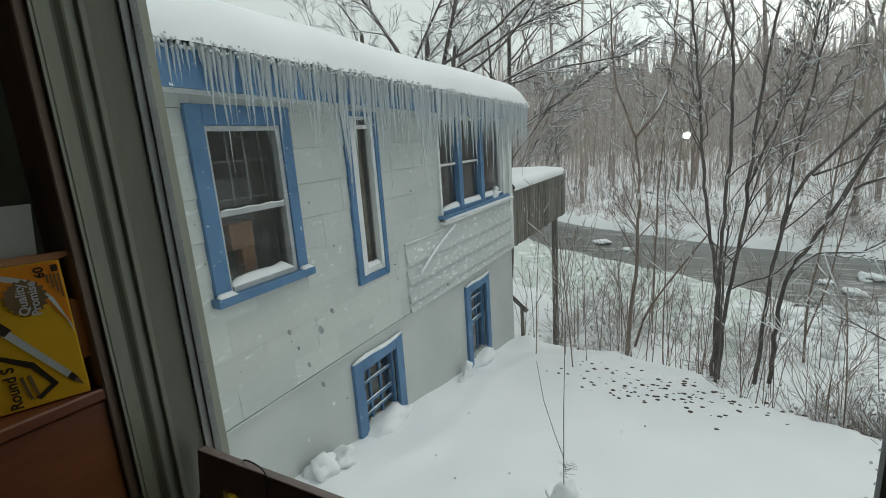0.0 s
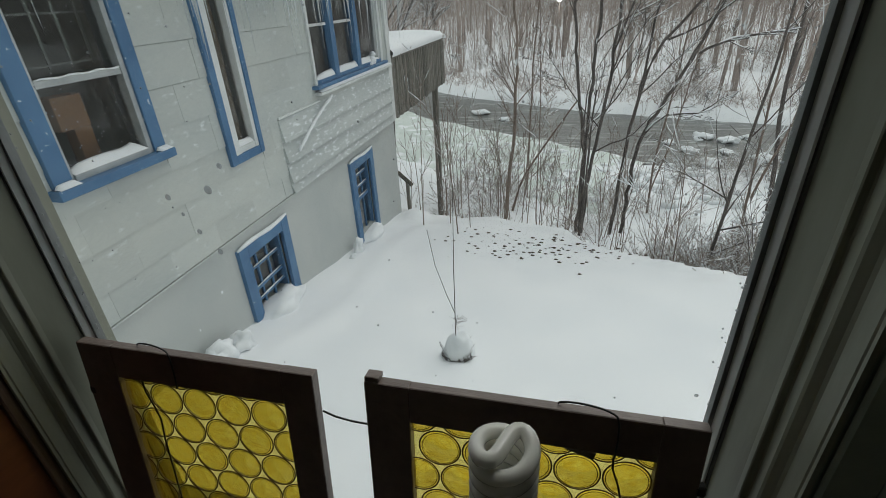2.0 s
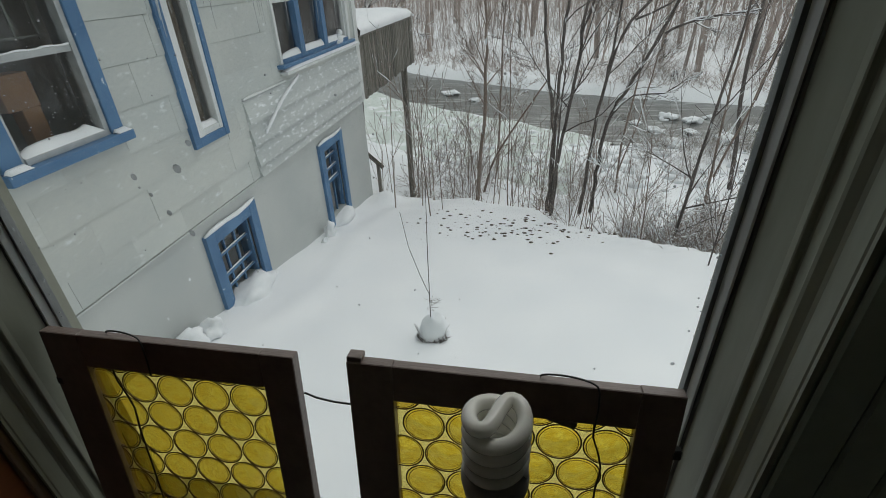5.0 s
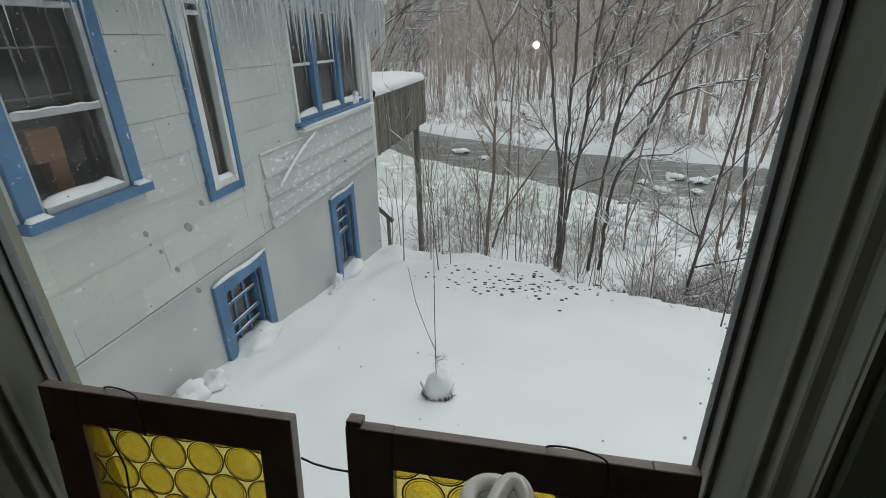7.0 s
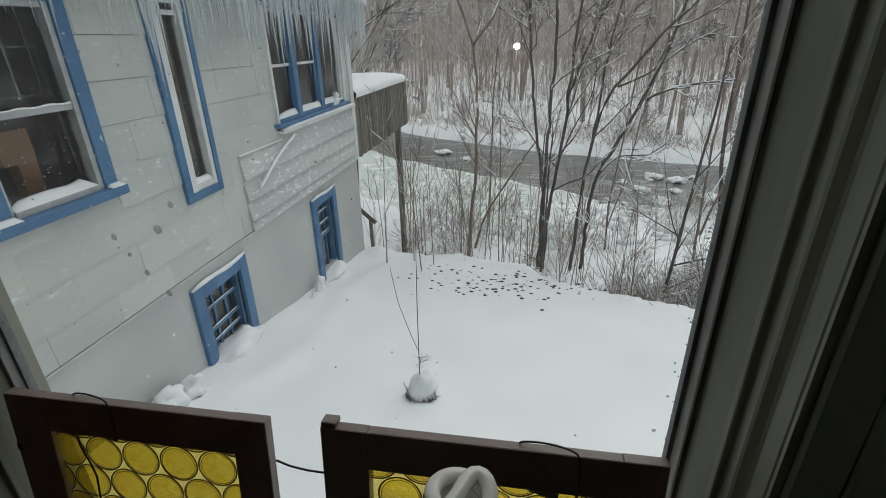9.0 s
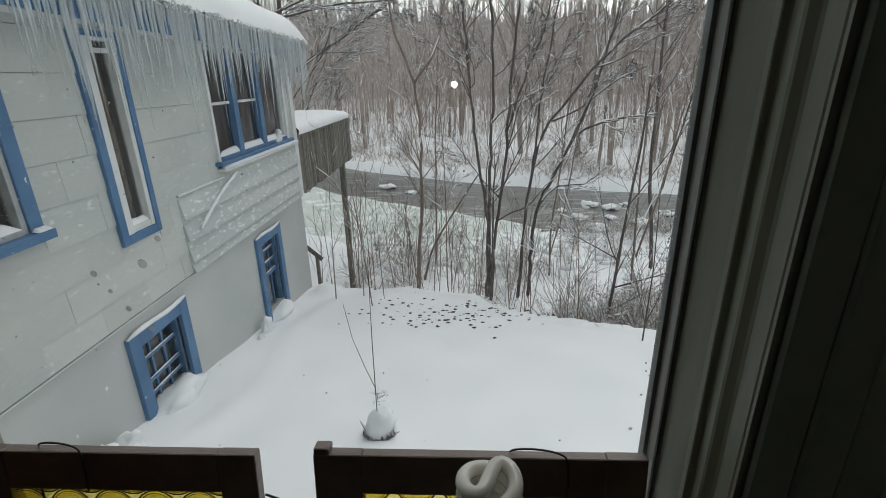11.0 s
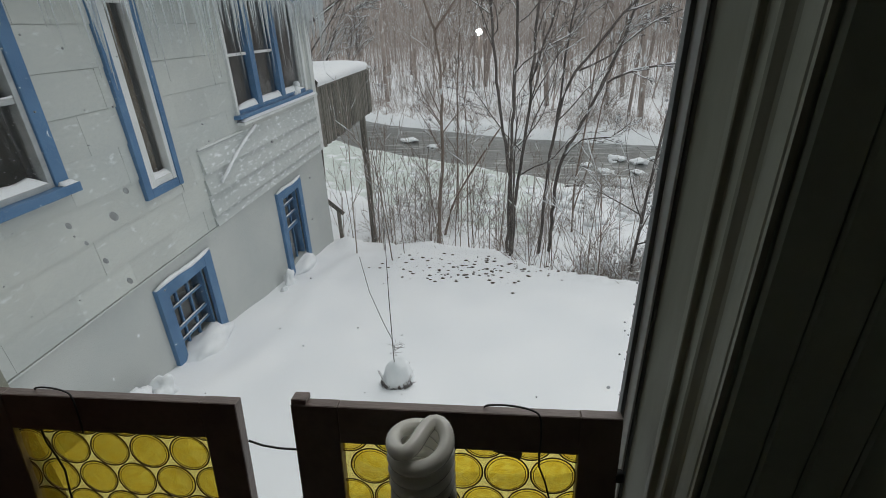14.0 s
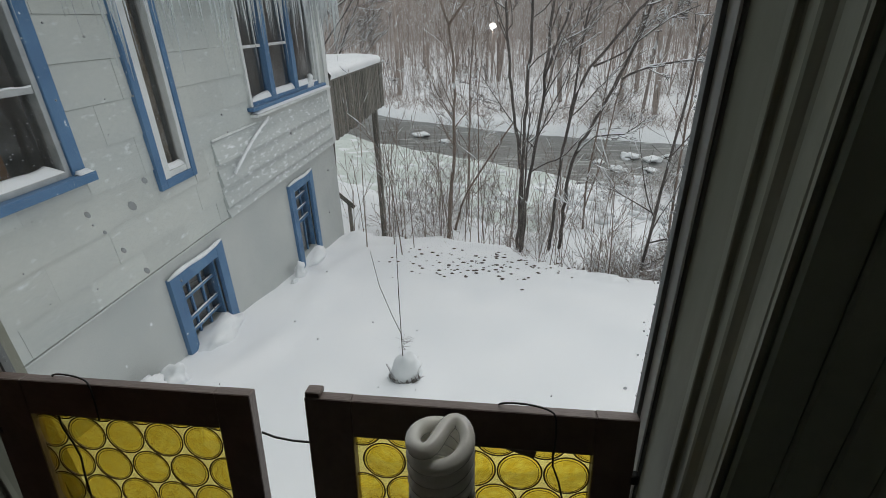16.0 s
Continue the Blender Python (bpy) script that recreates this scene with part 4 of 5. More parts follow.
# slender saplings along the bank
rnd = random.Random(31)
sapling = Spec(kids=(2, 4), depth=2, spread=0.55, snow=0.12, seg=0.25, first=0.25, wig=0.07, rmin=0.0036)
protos = []
for k in range(6):
    h = rnd.uniform(2.2, 3.8)
    t = tree("thin bare upright sapling growing from the snow", (0, 0, -30), [(O, (rnd.gauss(0, 0.06), rnd.gauss(0, 0.06), 1), h, rnd.uniform(0.007, 0.013))], sapling, 100 + k, BARK_WARM if k % 3 else BRUSHWOOD, "saplings on the bank", "sapling")
    protos.append(t)
spots = [(-1.97, 8.34), (-1.64, 7.6), (-1.52, 8.1), (-2.38, 7.9), (-2.2, 8.9)]
while len(spots) < 92:
    x = rnd.uniform(-3.2, 6.0)
    yc = float(np.interp(x, *CREST))
    y = yc + rnd.uniform(0.2, 8.0) * rnd.random() ** 0.6
    if y < float(np.interp(x, *NEAR_BANK)) - 1.5:
        spots.append((x, y))
for i, (x, y) in enumerate(spots):
    m = Matrix.LocRotScale(foot(x, y), Euler((rnd.gauss(0, 0.06), rnd.gauss(0, 0.06), rnd.uniform(0, 6.3))), None)
    src = protos[i % 6]
    if i < 6:
        src.matrix_basis = m
    else:
        copy_thing(src, m)

# tangled brush at the crest and on the banks
brush = Spec(kids=(3, 5), depth=2, spread=0.9, snow=0.40, seg=0.17, first=0.1, wig=0.16, up=0.02, sides=(4, 3, 3, 3, 3), rmin=0.0042)
shrubs = []
for k in range(4):
    stems = [((rnd.gauss(0, 0.15), rnd.gauss(0, 0.15), -0.1), (rnd.gauss(0, 0.5), rnd.gauss(0, 0.5), 1), rnd.uniform(0.7, 1.35), rnd.uniform(0.005, 0.008)) for _ in range(10)]
    t = tree("tangled bare brush dusted with snow", (0, 0, -30), stems, brush, 200 + k, BRUSHWOOD, "brush on the banks", "shrub")
    lb = Buf()
    for j in range(12):
        o = Vector((rnd.gauss(0, 0.35), rnd.gauss(0, 0.35), rnd.uniform(0.3, 1.2)))
        base = len(lb.v)
        r = rnd.uniform(0.008, 0.018)
        lb.v += [tuple(v * r + o) for v in pv]
        lb.f += [tuple(base + q for q in f) for f in pf]
    part("dry_leaves", lb, BERRY, t, "shrivelled dark leaves")
    shrubs.append(t)
spots = [(2.1, 7.4), (2.5, 7.0), (2.9, 6.8), (3.4, 6.7), (2.6, 7.7), (3.1, 7.4), (3.5, 7.9), (4.0, 7.4), (2.35, 7.5), (2.75, 7.2), (3.2, 7.0), (3.0, 7.8), (2.5, 8.2), (3.6, 7.4), (3.8, 8.4), (3.3, 8.9), (4.3, 8.0), (2.0, 8.3), (4.6, 9.3)]
spots += [(rnd.uniform(1.9, 4.4), rnd.uniform(7.2, 9.4)) for _ in range(18)]
while len(spots) < 94:
    x = rnd.uniform(-4, 9)
    y = rnd.uniform(9, 19)
    if float(np.interp(x, *CREST)) + 1 < y < float(np.interp(x, *NEAR_BANK)) - 0.8:
        spots.append((x, y))
while len(spots) < 136:
    x = rnd.uniform(-16, 24)
    y = float(np.interp(x, *FAR_BANK)) + 0.3 + 26 * rnd.random() ** 1.6
    spots.append((x, y))
for i, (x, y) in enumerate(spots):
    k = rnd.uniform(0.7, 1.25) * (1.3 if y > 25 else 0.7 if i > 36 else 1.1)
    m = Matrix.LocRotScale(foot(x, y), Euler((0, 0, rnd.uniform(0, 6.3))), None)
    src = shrubs[i % 4]
    if i < 4:
        src.matrix_basis = m
    else:
        c = copy_thing(src, m)
        c.scale = (k, k, k)

# snow-covered clumps along the near bank
cl = Buf()
for i in range(150):
    x = rnd.uniform(-4, 10)
    yn = float(np.interp(x, *NEAR_BANK))
    y = yn - rnd.uniform(-0.3, 5.5)
    if y < float(np.interp(x, *CREST)) + 2.5:
        continue
    r = rnd.uniform(0.08, 0.34)
    o = Vector((x, y, max(ground(x, y), RIVER_Z) + r * 0.1))
    base = len(cl.v)
    cl.v += [(v.x * r * 1.3 + o.x, v.y * r + o.y, v.z * r * 0.55 + o.z) for v in pv]
    cl.f += [tuple(base + q for q in f) for f in pf]
solid("bank_clumps", cl, SNOW_ROUGH, "snow-covered clumps and stones along the bank", "snow", kind="stuff", smooth=True)

# dark lumps on the yard snow, standing in for feeding birds
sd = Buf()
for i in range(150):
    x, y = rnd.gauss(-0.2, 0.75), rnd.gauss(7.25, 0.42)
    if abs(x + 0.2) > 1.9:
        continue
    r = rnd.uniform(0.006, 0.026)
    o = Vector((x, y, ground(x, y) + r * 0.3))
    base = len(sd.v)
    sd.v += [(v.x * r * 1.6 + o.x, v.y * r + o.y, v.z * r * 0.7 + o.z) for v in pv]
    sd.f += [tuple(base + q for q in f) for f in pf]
solid("spilled_seed", sd, BERRY, "dark lumps standing in for birds on the snow", "seed", kind="stuff")

# woods across the river
wood = Spec(kids=(4, 6), depth=3, spread=0.6, snow=0.10, seg=1.1, first=0.28, sides=(6, 4, 3, 3, 3), wig=0.08, shrink=0.40, thin=0.34, rmin=0.008)
fine = Spec(kids=(3, 5), depth=3, spread=0.75, snow=0.1, seg=0.8, first=0.25, sides=(4, 3, 3, 3, 3), wig=0.09, shrink=0.45, thin=0.4, rmin=0.006)
woods = []
for k in range(7):
    if k < 4:
        st = [(O, (rnd.gauss(0, 0.06), rnd.gauss(0, 0.06), 1), rnd.uniform(13, 17), rnd.uniform(0.09, 0.20))]
        if k % 2:
            st.append(((0, 0, 3), (0.3, 0.1, 1), 11, 0.10))
    else:
        st = [((rnd.gauss(0, 0.3), rnd.gauss(0, 0.3), -0.1), (rnd.gauss(0, 0.2), rnd.gauss(0, 0.2), 1), rnd.uniform(6, 10), rnd.uniform(0.025, 0.05)) for _ in range(2)]
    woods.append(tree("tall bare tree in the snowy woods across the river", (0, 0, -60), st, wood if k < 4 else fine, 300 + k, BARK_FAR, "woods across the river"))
spots = [(-1.41, 44.8), (7.2, 37.0), (9.0, 30.0), (-4, 35), (12, 31), (3.5, 33)]
while len(spots) < 206:
    dist = 30 + 75 * rnd.random() ** 1.1
    ang = rnd.uniform(-0.98, 0.75)
    x, y = dist * math.sin(ang), dist * math.cos(ang)
    if y > float(np.interp(x, *FAR_BANK)) + 0.8 and not (y < 45 and abs(x + 0.0202 * y) < 0.9):
        spots.append((x, y))
# unseen trees to the right, added for the house panes to reflect
for k in range(24):
    spots.append((rnd.uniform(14, 42), rnd.uniform(-14, 22)))
for i, (x, y) in enumerate(spots):
    m = Matrix.LocRotScale(foot(x, y, -0.15), Euler((rnd.gauss(0, 0.03), rnd.gauss(0, 0.03), rnd.uniform(0, 6.3))), None)
    src = woods[(0, 4, 1, 5, 2, 6, 3)[i % 7]]
    if i < 7:
        src.matrix_basis = m
    else:
        c = copy_thing(src, m)
        k = rnd.uniform(0.75, 1.2)
        c.scale = (k, k, k)

# thicket of fine stems under the far trees
tb = Buf()
for i in range(8500):
    dist = 31 + 85 * rnd.random() ** 0.75
    ang = rnd.uniform(-0.95, 0.78)
    x, y = dist * math.sin(ang), dist * math.cos(ang)
    if y < float(np.interp(x, *FAR_BANK)) + 0.5 or (y < 45 and abs(x + 0.0202 * y) < 0.45):
        continue
    h = rnd.uniform(1.2, 3.5) + 7.5 * rnd.random() ** 3
    r = rnd.uniform(0.005, 0.010) * (1 + dist / 70)
    p = Vector((x, y, ground(x, y) - 0.1))
    q1 = p + Vector((rnd.gauss(0, 0.07), rnd.gauss(0, 0.07), 0.5)) * h
    q2 = q1 + Vector((rnd.gauss(0, 0.14), rnd.gauss(0, 0.14), 0.5)) * h
    tb.tube([p, q1, q2], [r, r * 0.75, r * 0.3], 3, False)
    for k in range(4):
        o = p.lerp(q1, rnd.uniform(0.4, 1)) if k < 2 else q1.lerp(q2, rnd.uniform(0, 0.7))
        e = o + Vector((rnd.gauss(0, 0.22), rnd.gauss(0, 0.22), rnd.uniform(0.1, 0.4))) * h * 0.6
        tb.tube([o, e], [r * 0.5, r * 0.25], 3, False)
# slim tall trees among them
for i in range(680):
    dist = 42 + 78 * rnd.random() ** 0.8
    ang = rnd.uniform(-0.98, 0.78)
    x, y = dist * math.sin(ang), dist * math.cos(ang)
    if y < float(np.interp(x, *FAR_BANK)) + 2 or (y < 46 and abs(x + 0.0202 * y) < 0.6):
        continue
    h, r = rnd.uniform(8, 17), rnd.uniform(0.035, 0.10)
    p = Vector((x, y, ground(x, y) - 0.2))
    top = p + Vector((rnd.gauss(0, 0.05), rnd.gauss(0, 0.05), 1)) * h
    mid = p.lerp(top, 0.5) + Vector((rnd.gauss(0, 0.2), 0, 0))
    tb.tube([p, mid, top], [r, r * 0.7, r * 0.2], 4, False)
    for k in range(16):
        o = mid.lerp(top, rnd.uniform(-0.1, 0.95))
        e = o + Vector((rnd.gauss(0, 0.10), rnd.gauss(0, 0.10), rnd.uniform(0.06, 0.2))) * h
        tb.tube([o, e], [r * 0.26, 0.008], 3, False)
        for _ in range(2):
            f = o.lerp(e, rnd.uniform(0.3, 0.9))
            tb.tube([f, f + Vector((rnd.gauss(0, 0.05), rnd.gauss(0, 0.05), rnd.uniform(0.02, 0.1))) * h], [0.012, 0.006], 3, False)
for i in range(650):
    x = rnd.uniform(-16, 24)
    y = float(np.interp(x, *FAR_BANK)) + rnd.uniform(-0.2, 4.0)
    p = Vector((x, y, max(ground(x, y), RIVER_Z) - 0.05))
    h = rnd.uniform(0.4, 1.7)
    for k in range(4):
        q1 = p + Vector((rnd.gauss(0, 0.3), rnd.gauss(0, 0.3), rnd.uniform(0.3, 0.6))) * h
        q2 = q1 + Vector((rnd.gauss(0, 0.35), rnd.gauss(0, 0.35), rnd.uniform(0.1, 0.5))) * h
        tb.tube([p, q1, q2], [0.008, 0.007, 0.004], 3, False)
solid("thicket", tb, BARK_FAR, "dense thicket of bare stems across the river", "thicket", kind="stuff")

# far tree line; the mist of distance is put into its pale colour
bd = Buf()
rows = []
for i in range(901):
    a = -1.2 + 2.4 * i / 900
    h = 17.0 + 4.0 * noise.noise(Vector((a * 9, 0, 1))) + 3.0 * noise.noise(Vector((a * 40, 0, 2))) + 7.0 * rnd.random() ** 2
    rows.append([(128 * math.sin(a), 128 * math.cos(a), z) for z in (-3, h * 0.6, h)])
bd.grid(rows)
solid("backdrop", bd, surface("woods_with_painted_mist", (0.43, 0.395, 0.375), (0.61, 0.575, 0.555), 0.25, 1.0, 0.0, 2.0, stretch=(1, 1, 0.12)), "line of brown-grey distant woods, mist put into their pale colour", "woods", kind="structure")

# yard lamp shining through the trees
lampt = thing("street_lamp", "round white lamp glowing among the far trees", "lamp", at=(-0.91, 45.0, ground(-0.91, 45.0)))
q = Buf()
q.tube([Vector((0, 0.25, -0.2)), Vector((0, 0.25, 4.9))], [0.06, 0.05], 8)
part("pole", q, BARK_FAR, lampt)
glow = bpy.data.materials.new("lamp_glow")
glow.use_nodes = True
ge = glow.node_tree.nodes["Principled BSDF"]
ge.inputs["Emission Color"].default_value, ge.inputs["Emission Strength"].default_value = (1, 0.98, 0.92, 1), 12
me = lump(0.27, 0.27, 0.27, 5, 0.0, 3)
me.materials.append(glow)
part("bulb", me, None, lampt, "glowing white globe").location = (0, 0, 3.28 - ground(-0.91, 45.0))

# fallen pole
fp = Buf()
fp.tube([Vector((-2.55, 10.9, ground(-2.55, 10.9) + 0.35)), Vector((-1.2, 10.4, ground(-1.2, 10.4) + 0.12))], [0.03, 0.035], 6)
solid("fallen_branch", fp, BARK, "thin fallen branch lying over the snow", "branch", smooth=True)
fs = Buf()
fs.tube([Vector((-2.5, 10.88, ground(-2.55, 10.9) + 0.375)), Vector((-1.25, 10.42, ground(-1.2, 10.4) + 0.155))], [0.025, 0.03], 6)
solid("branch_snow", fs, SNOW, "thin line of snow on the fallen branch", "snow", smooth=True)

# wrapped young shrub in the yard with two long stems
SX, SY = -0.80, 3.62
sz = ground(SX, SY)
sh = thing("young_tree", "young two-stemmed tree rising from a snow mound", "shrub", at=(SX, SY, sz))
q = Buf()
q.tube([Vector((0, 0, 0)), Vector((-0.01, 0, 0.3)), Vector((-0.01, 0.02, 0.95)), Vector((0.0, 0.05, 1.75))], [0.005, 0.0045, 0.004, 0.002], 5)
part("stem", q, BARK, sh)
q = Buf()
q.tube([Vector((-0.01, 0, 0.52)), Vector((-0.09, 0.03, 0.70)), Vector((-0.19, 0.06, 0.98)), Vector((-0.25, 0.08, 1.32))], [0.0035, 0.003, 0.0026, 0.002], 5)
part("stem", q, BARK, sh)
q = Buf()
rr = random.Random(5)
for k in range(80):
    a = math.radians(rr.uniform(195, 345))
    b0 = Vector((0.158 * math.cos(a), 0.135 * math.sin(a) + 0.02, rr.uniform(-0.01, 0.04)))
    q.tube([b0, b0 + Vector((rr.gauss(0, 0.02), rr.gauss(0, 0.01), rr.uniform(0.01, 0.05)))], [0.005, 0.003], 3)
for k in range(9):
    a = rr.uniform(-0.6, 3.8)
    b0 = Vector((0.13 * math.cos(a), 0.1 * math.sin(a), 0.06))
    q.tube([b0, b0 * 1.35 + Vector((0, 0, rr.uniform(0.05, 0.13)))], [0.0025, 0.0015], 3)
for k in range(16):
    b0 = Vector((0, 0, rr.uniform(0.36, 0.46)))
    e = b0 + Vector((rr.gauss(0.02, 0.06), rr.gauss(0, 0.04), rr.uniform(0.0, 0.05)))
    q.tube([b0, e], [0.002, 0.0012], 3)
    q.tube([e, e + Vector((rr.gauss(0, 0.02), rr.gauss(0, 0.02), 0.02))], [0.0014, 0.001], 3)
part("twigs", q, BARK, sh)
me = lump(0.145, 0.13, 0.24, 77, 0.30, 3)
me.materials.append(SNOW_ROUGH)
part("snow_mound", me, None, sh, "heaped snow round the stem").location = (0, 0.03, 0.02)
me = lump(0.165, 0.15, 0.045, 78, 0.2, 3)
me.materials.append(SNOW)
part("snow_mound", me, None, sh).location = (0.0, 0.04, 0.005)

# ---- the room with the window ----
CX, HALF = -0.2285, 0.4565
YI, YO = 0.484, 0.63
SZ, TZ = 3.03, 4.72
X0, X1 = CX - 0.5095, CX + 0.5095
RX0, RX1, RY0, FZ, CZ = -2.6, 2.2, -3.0, 2.25, 5.0
solid("wall_window", boxbuf((RX0, X0, YI + 0.006, YO, FZ, CZ), (X1, RX1, YI + 0.006, YO, FZ, CZ), (X0, X1, YI + 0.006, YO, FZ, SZ - 0.03), (X0, X1, YI + 0.006, YO, TZ, CZ)), DULLWALL, "dull grey-green painted wall round the window", "wall", kind="structure")
# unseen room shell, added and kept pale to bounce window light inside
solid("wall_left", boxbuf((RX0 - 0.1, RX0, RY0, YO, FZ, CZ)), ROOMPAINT, "unseen side wall, pale to bounce window light", "wall", kind="structure")
solid("wall_right", boxbuf((RX1, RX1 + 0.1, RY0, YO, FZ, CZ)), ROOMPAINT, "unseen side wall, pale to bounce window light", "wall", kind="structure")
solid("wall_back", boxbuf((RX0 - 0.1, RX1 + 0.1, RY0 - 0.1, RY0, FZ, CZ)), ROOMPAINT, "unseen back wall, pale to bounce window light", "wall", kind="structure")
solid("floor", boxbuf((RX0 - 0.1, RX1 + 0.1, RY0 - 0.1, YO, FZ - 0.1, FZ)), ROOMPAINT, "unseen floor, pale to bounce window light", "floor", kind="structure")
solid("ceiling", boxbuf((RX0 - 0.1, RX1 + 0.1, RY0 - 0.1, YO, CZ, CZ + 0.1)), ROOMPAINT, "unseen ceiling, pale to bounce window light", "ceiling", kind="structure")

solid("trim", boxbuf((CX - 0.60, CX - 0.5145, YI - 0.014, YI + 0.004, FZ, TZ)), PANELLING, "dark wood trim board beside the jamb", "trim", kind="structure", bevel=0.002)
wp = thing("wall_panelling", "dull grey-green panelling boards beside the window", "panelling", kind="structure")
for k in range(28):
    x = X1 + 0.006 + k * 0.046
    part("board", boxbuf((x, x + 0.0445, YI - 0.004, YI + 0.004, FZ, CZ)), DULLWALL, wp, bevel=0.003)
win = thing("window_1", "large single window in a ribbed grey-white jamb", "window", kind="structure")
PROFILE = ((0.463, 0.625), (0.463, 0.600), (0.466, 0.594), (0.4735, 0.590), (0.4735, 0.585), (0.4842, 0.5455), (0.4850, 0.5385), (0.4862, 0.5372), (0.4918, 0.5368), (0.4930, 0.5350), (0.4935, 0.5225), (0.4950, 0.5195), (0.5015, 0.5140), (0.5035, 0.5105), (0.5043, 0.5000), (0.5052, 0.4910), (0.5065, 0.4893), (0.5066, 0.4853), (0.5120, 0.4850), (0.5120, 0.50), (0.56, 0.50))
for side in (1, -1):
    q = Buf()
    q.grid([[(CX + side * o, y, z) for o, y in PROFILE] for z in (SZ - 0.02, 3.5, 4.1, TZ + 0.02)])
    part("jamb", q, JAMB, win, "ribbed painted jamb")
    part("gasket", boxbuf(tuple(sorted((CX + side * 0.4555, CX + side * 0.4605))) + (0.594, 0.606, SZ, TZ)), RUBBER, win, "black rubber gasket")
    part("gasket", boxbuf(tuple(sorted((CX + side * 0.4705, CX + side * 0.4750))) + (0.5845, 0.5895, SZ, TZ)), RUBBER, win)
    q = Buf()
    q.grid([[(CX + side * o, y, z) for o, y in ((0.4605, 0.6000), (0.4607, 0.5945), (0.4625, 0.5915), (0.4660, 0.5850), (0.4685, 0.5848), (0.4690, 0.5900))] for z in (SZ, TZ)])
    part("storm_frame", q, WHITE, win, "pale metal storm frame")
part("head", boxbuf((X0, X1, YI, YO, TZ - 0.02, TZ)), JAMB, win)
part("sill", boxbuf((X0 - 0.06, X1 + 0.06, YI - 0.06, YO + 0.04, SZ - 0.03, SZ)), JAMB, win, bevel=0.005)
q = Buf()
q.grid([[(CX - HALF - 0.004, 0.600, SZ), (CX + HALF + 0.004, 0.600, SZ)], [(CX - HALF - 0.004, 0.600, TZ), (CX + HALF + 0.004, 0.600, TZ)]])
part("pane", q, PANE, win, "clear pane with specks of dirt").visible_shadow = False
# frost specks on the pane
rr = random.Random(12)
dots = [(-0.391, 3.788, 0.006), (-0.423, 3.728, 0.004), (0.209, 3.556, 0.0026), (-0.455, 3.775, 0.0045), (-0.44, 3.752, 0.003), (-0.365, 3.82, 0.004), (-0.40, 3.70, 0.0045)]
dots += [(rr.uniform(-0.66, 0.20), rr.uniform(3.5, 4.1), rr.uniform(0.0007, 0.0016)) for _ in range(60)]
dots += [(CX + rr.choice((-1, 1, 1)) * (0.4535 - 0.012 * rr.random() ** 3), rr.uniform(3.45, 4.5), rr.uniform(0.0006, 0.0017)) for _ in range(190)]
for x, z, r in dots:
    q = Buf()
    q.tube([Vector((x, 0.5985, z)), Vector((x, 0.5996, z))], [r * 0.7, r], 8)
    part("ice_speck", q, FROST, win)


# ---- shutters of amber roundels ----
def ring_mesh(r, tube_r, seg, material):
    b = Buf()
    pts = [Vector((r * math.cos(2 * math.pi * k / seg), 0, r * math.sin(2 * math.pi * k / seg))) for k in range(seg)]
    for k in range(seg):
        p = pts[k]
        out = p.normalized()
        for j in range(4):
            t = 2 * math.pi * j / 4
            b.v.append(tuple(p + out * tube_r * math.cos(t) + Vector((0, 1, 0)) * tube_r * math.sin(t)))
    for k in range(seg):
        for j in range(4):
            a_, b_ = k * 4 + j, k * 4 + (j + 1) % 4
            c_, d_ = ((k + 1) % seg) * 4 + (j + 1) % 4, ((k + 1) % seg) * 4 + j
            b.f.append((a_, b_, c_, d_))
    return b.mesh("rim", material, True)


def disc_mesh(r, seg, material):
    b = Buf()
    b.v.append((0, -0.004, 0))
    for q in (0.35, 0.8, 1.0):
        for k in range(seg):
            t = 2 * math.pi * k / seg
            b.v.append((q * r * math.cos(t), -0.004 * (1 - q), q * r * math.sin(t)))
    for k in range(seg):
        b.f.append((0, 1 + (k + 1) % seg, 1 + k))
        for ring in (0, 1):
            a_ = 1 + ring * seg
            b.f.append((a_ + k, a_ + (k + 1) % seg, a_ + seg + (k + 1) % seg, a_ + seg + k))
    return b.mesh("roundel", material, True)


RD = 0.0603
DISC, RIM, RIM_IN = disc_mesh(RD / 2 - 0.0015, 28, AMBER), ring_mesh(RD / 2 - 0.0014, 0.0012, 32, AMBER_RIM), ring_mesh(RD / 2 - 0.0046, 0.0005, 32, AMBER_RIM)


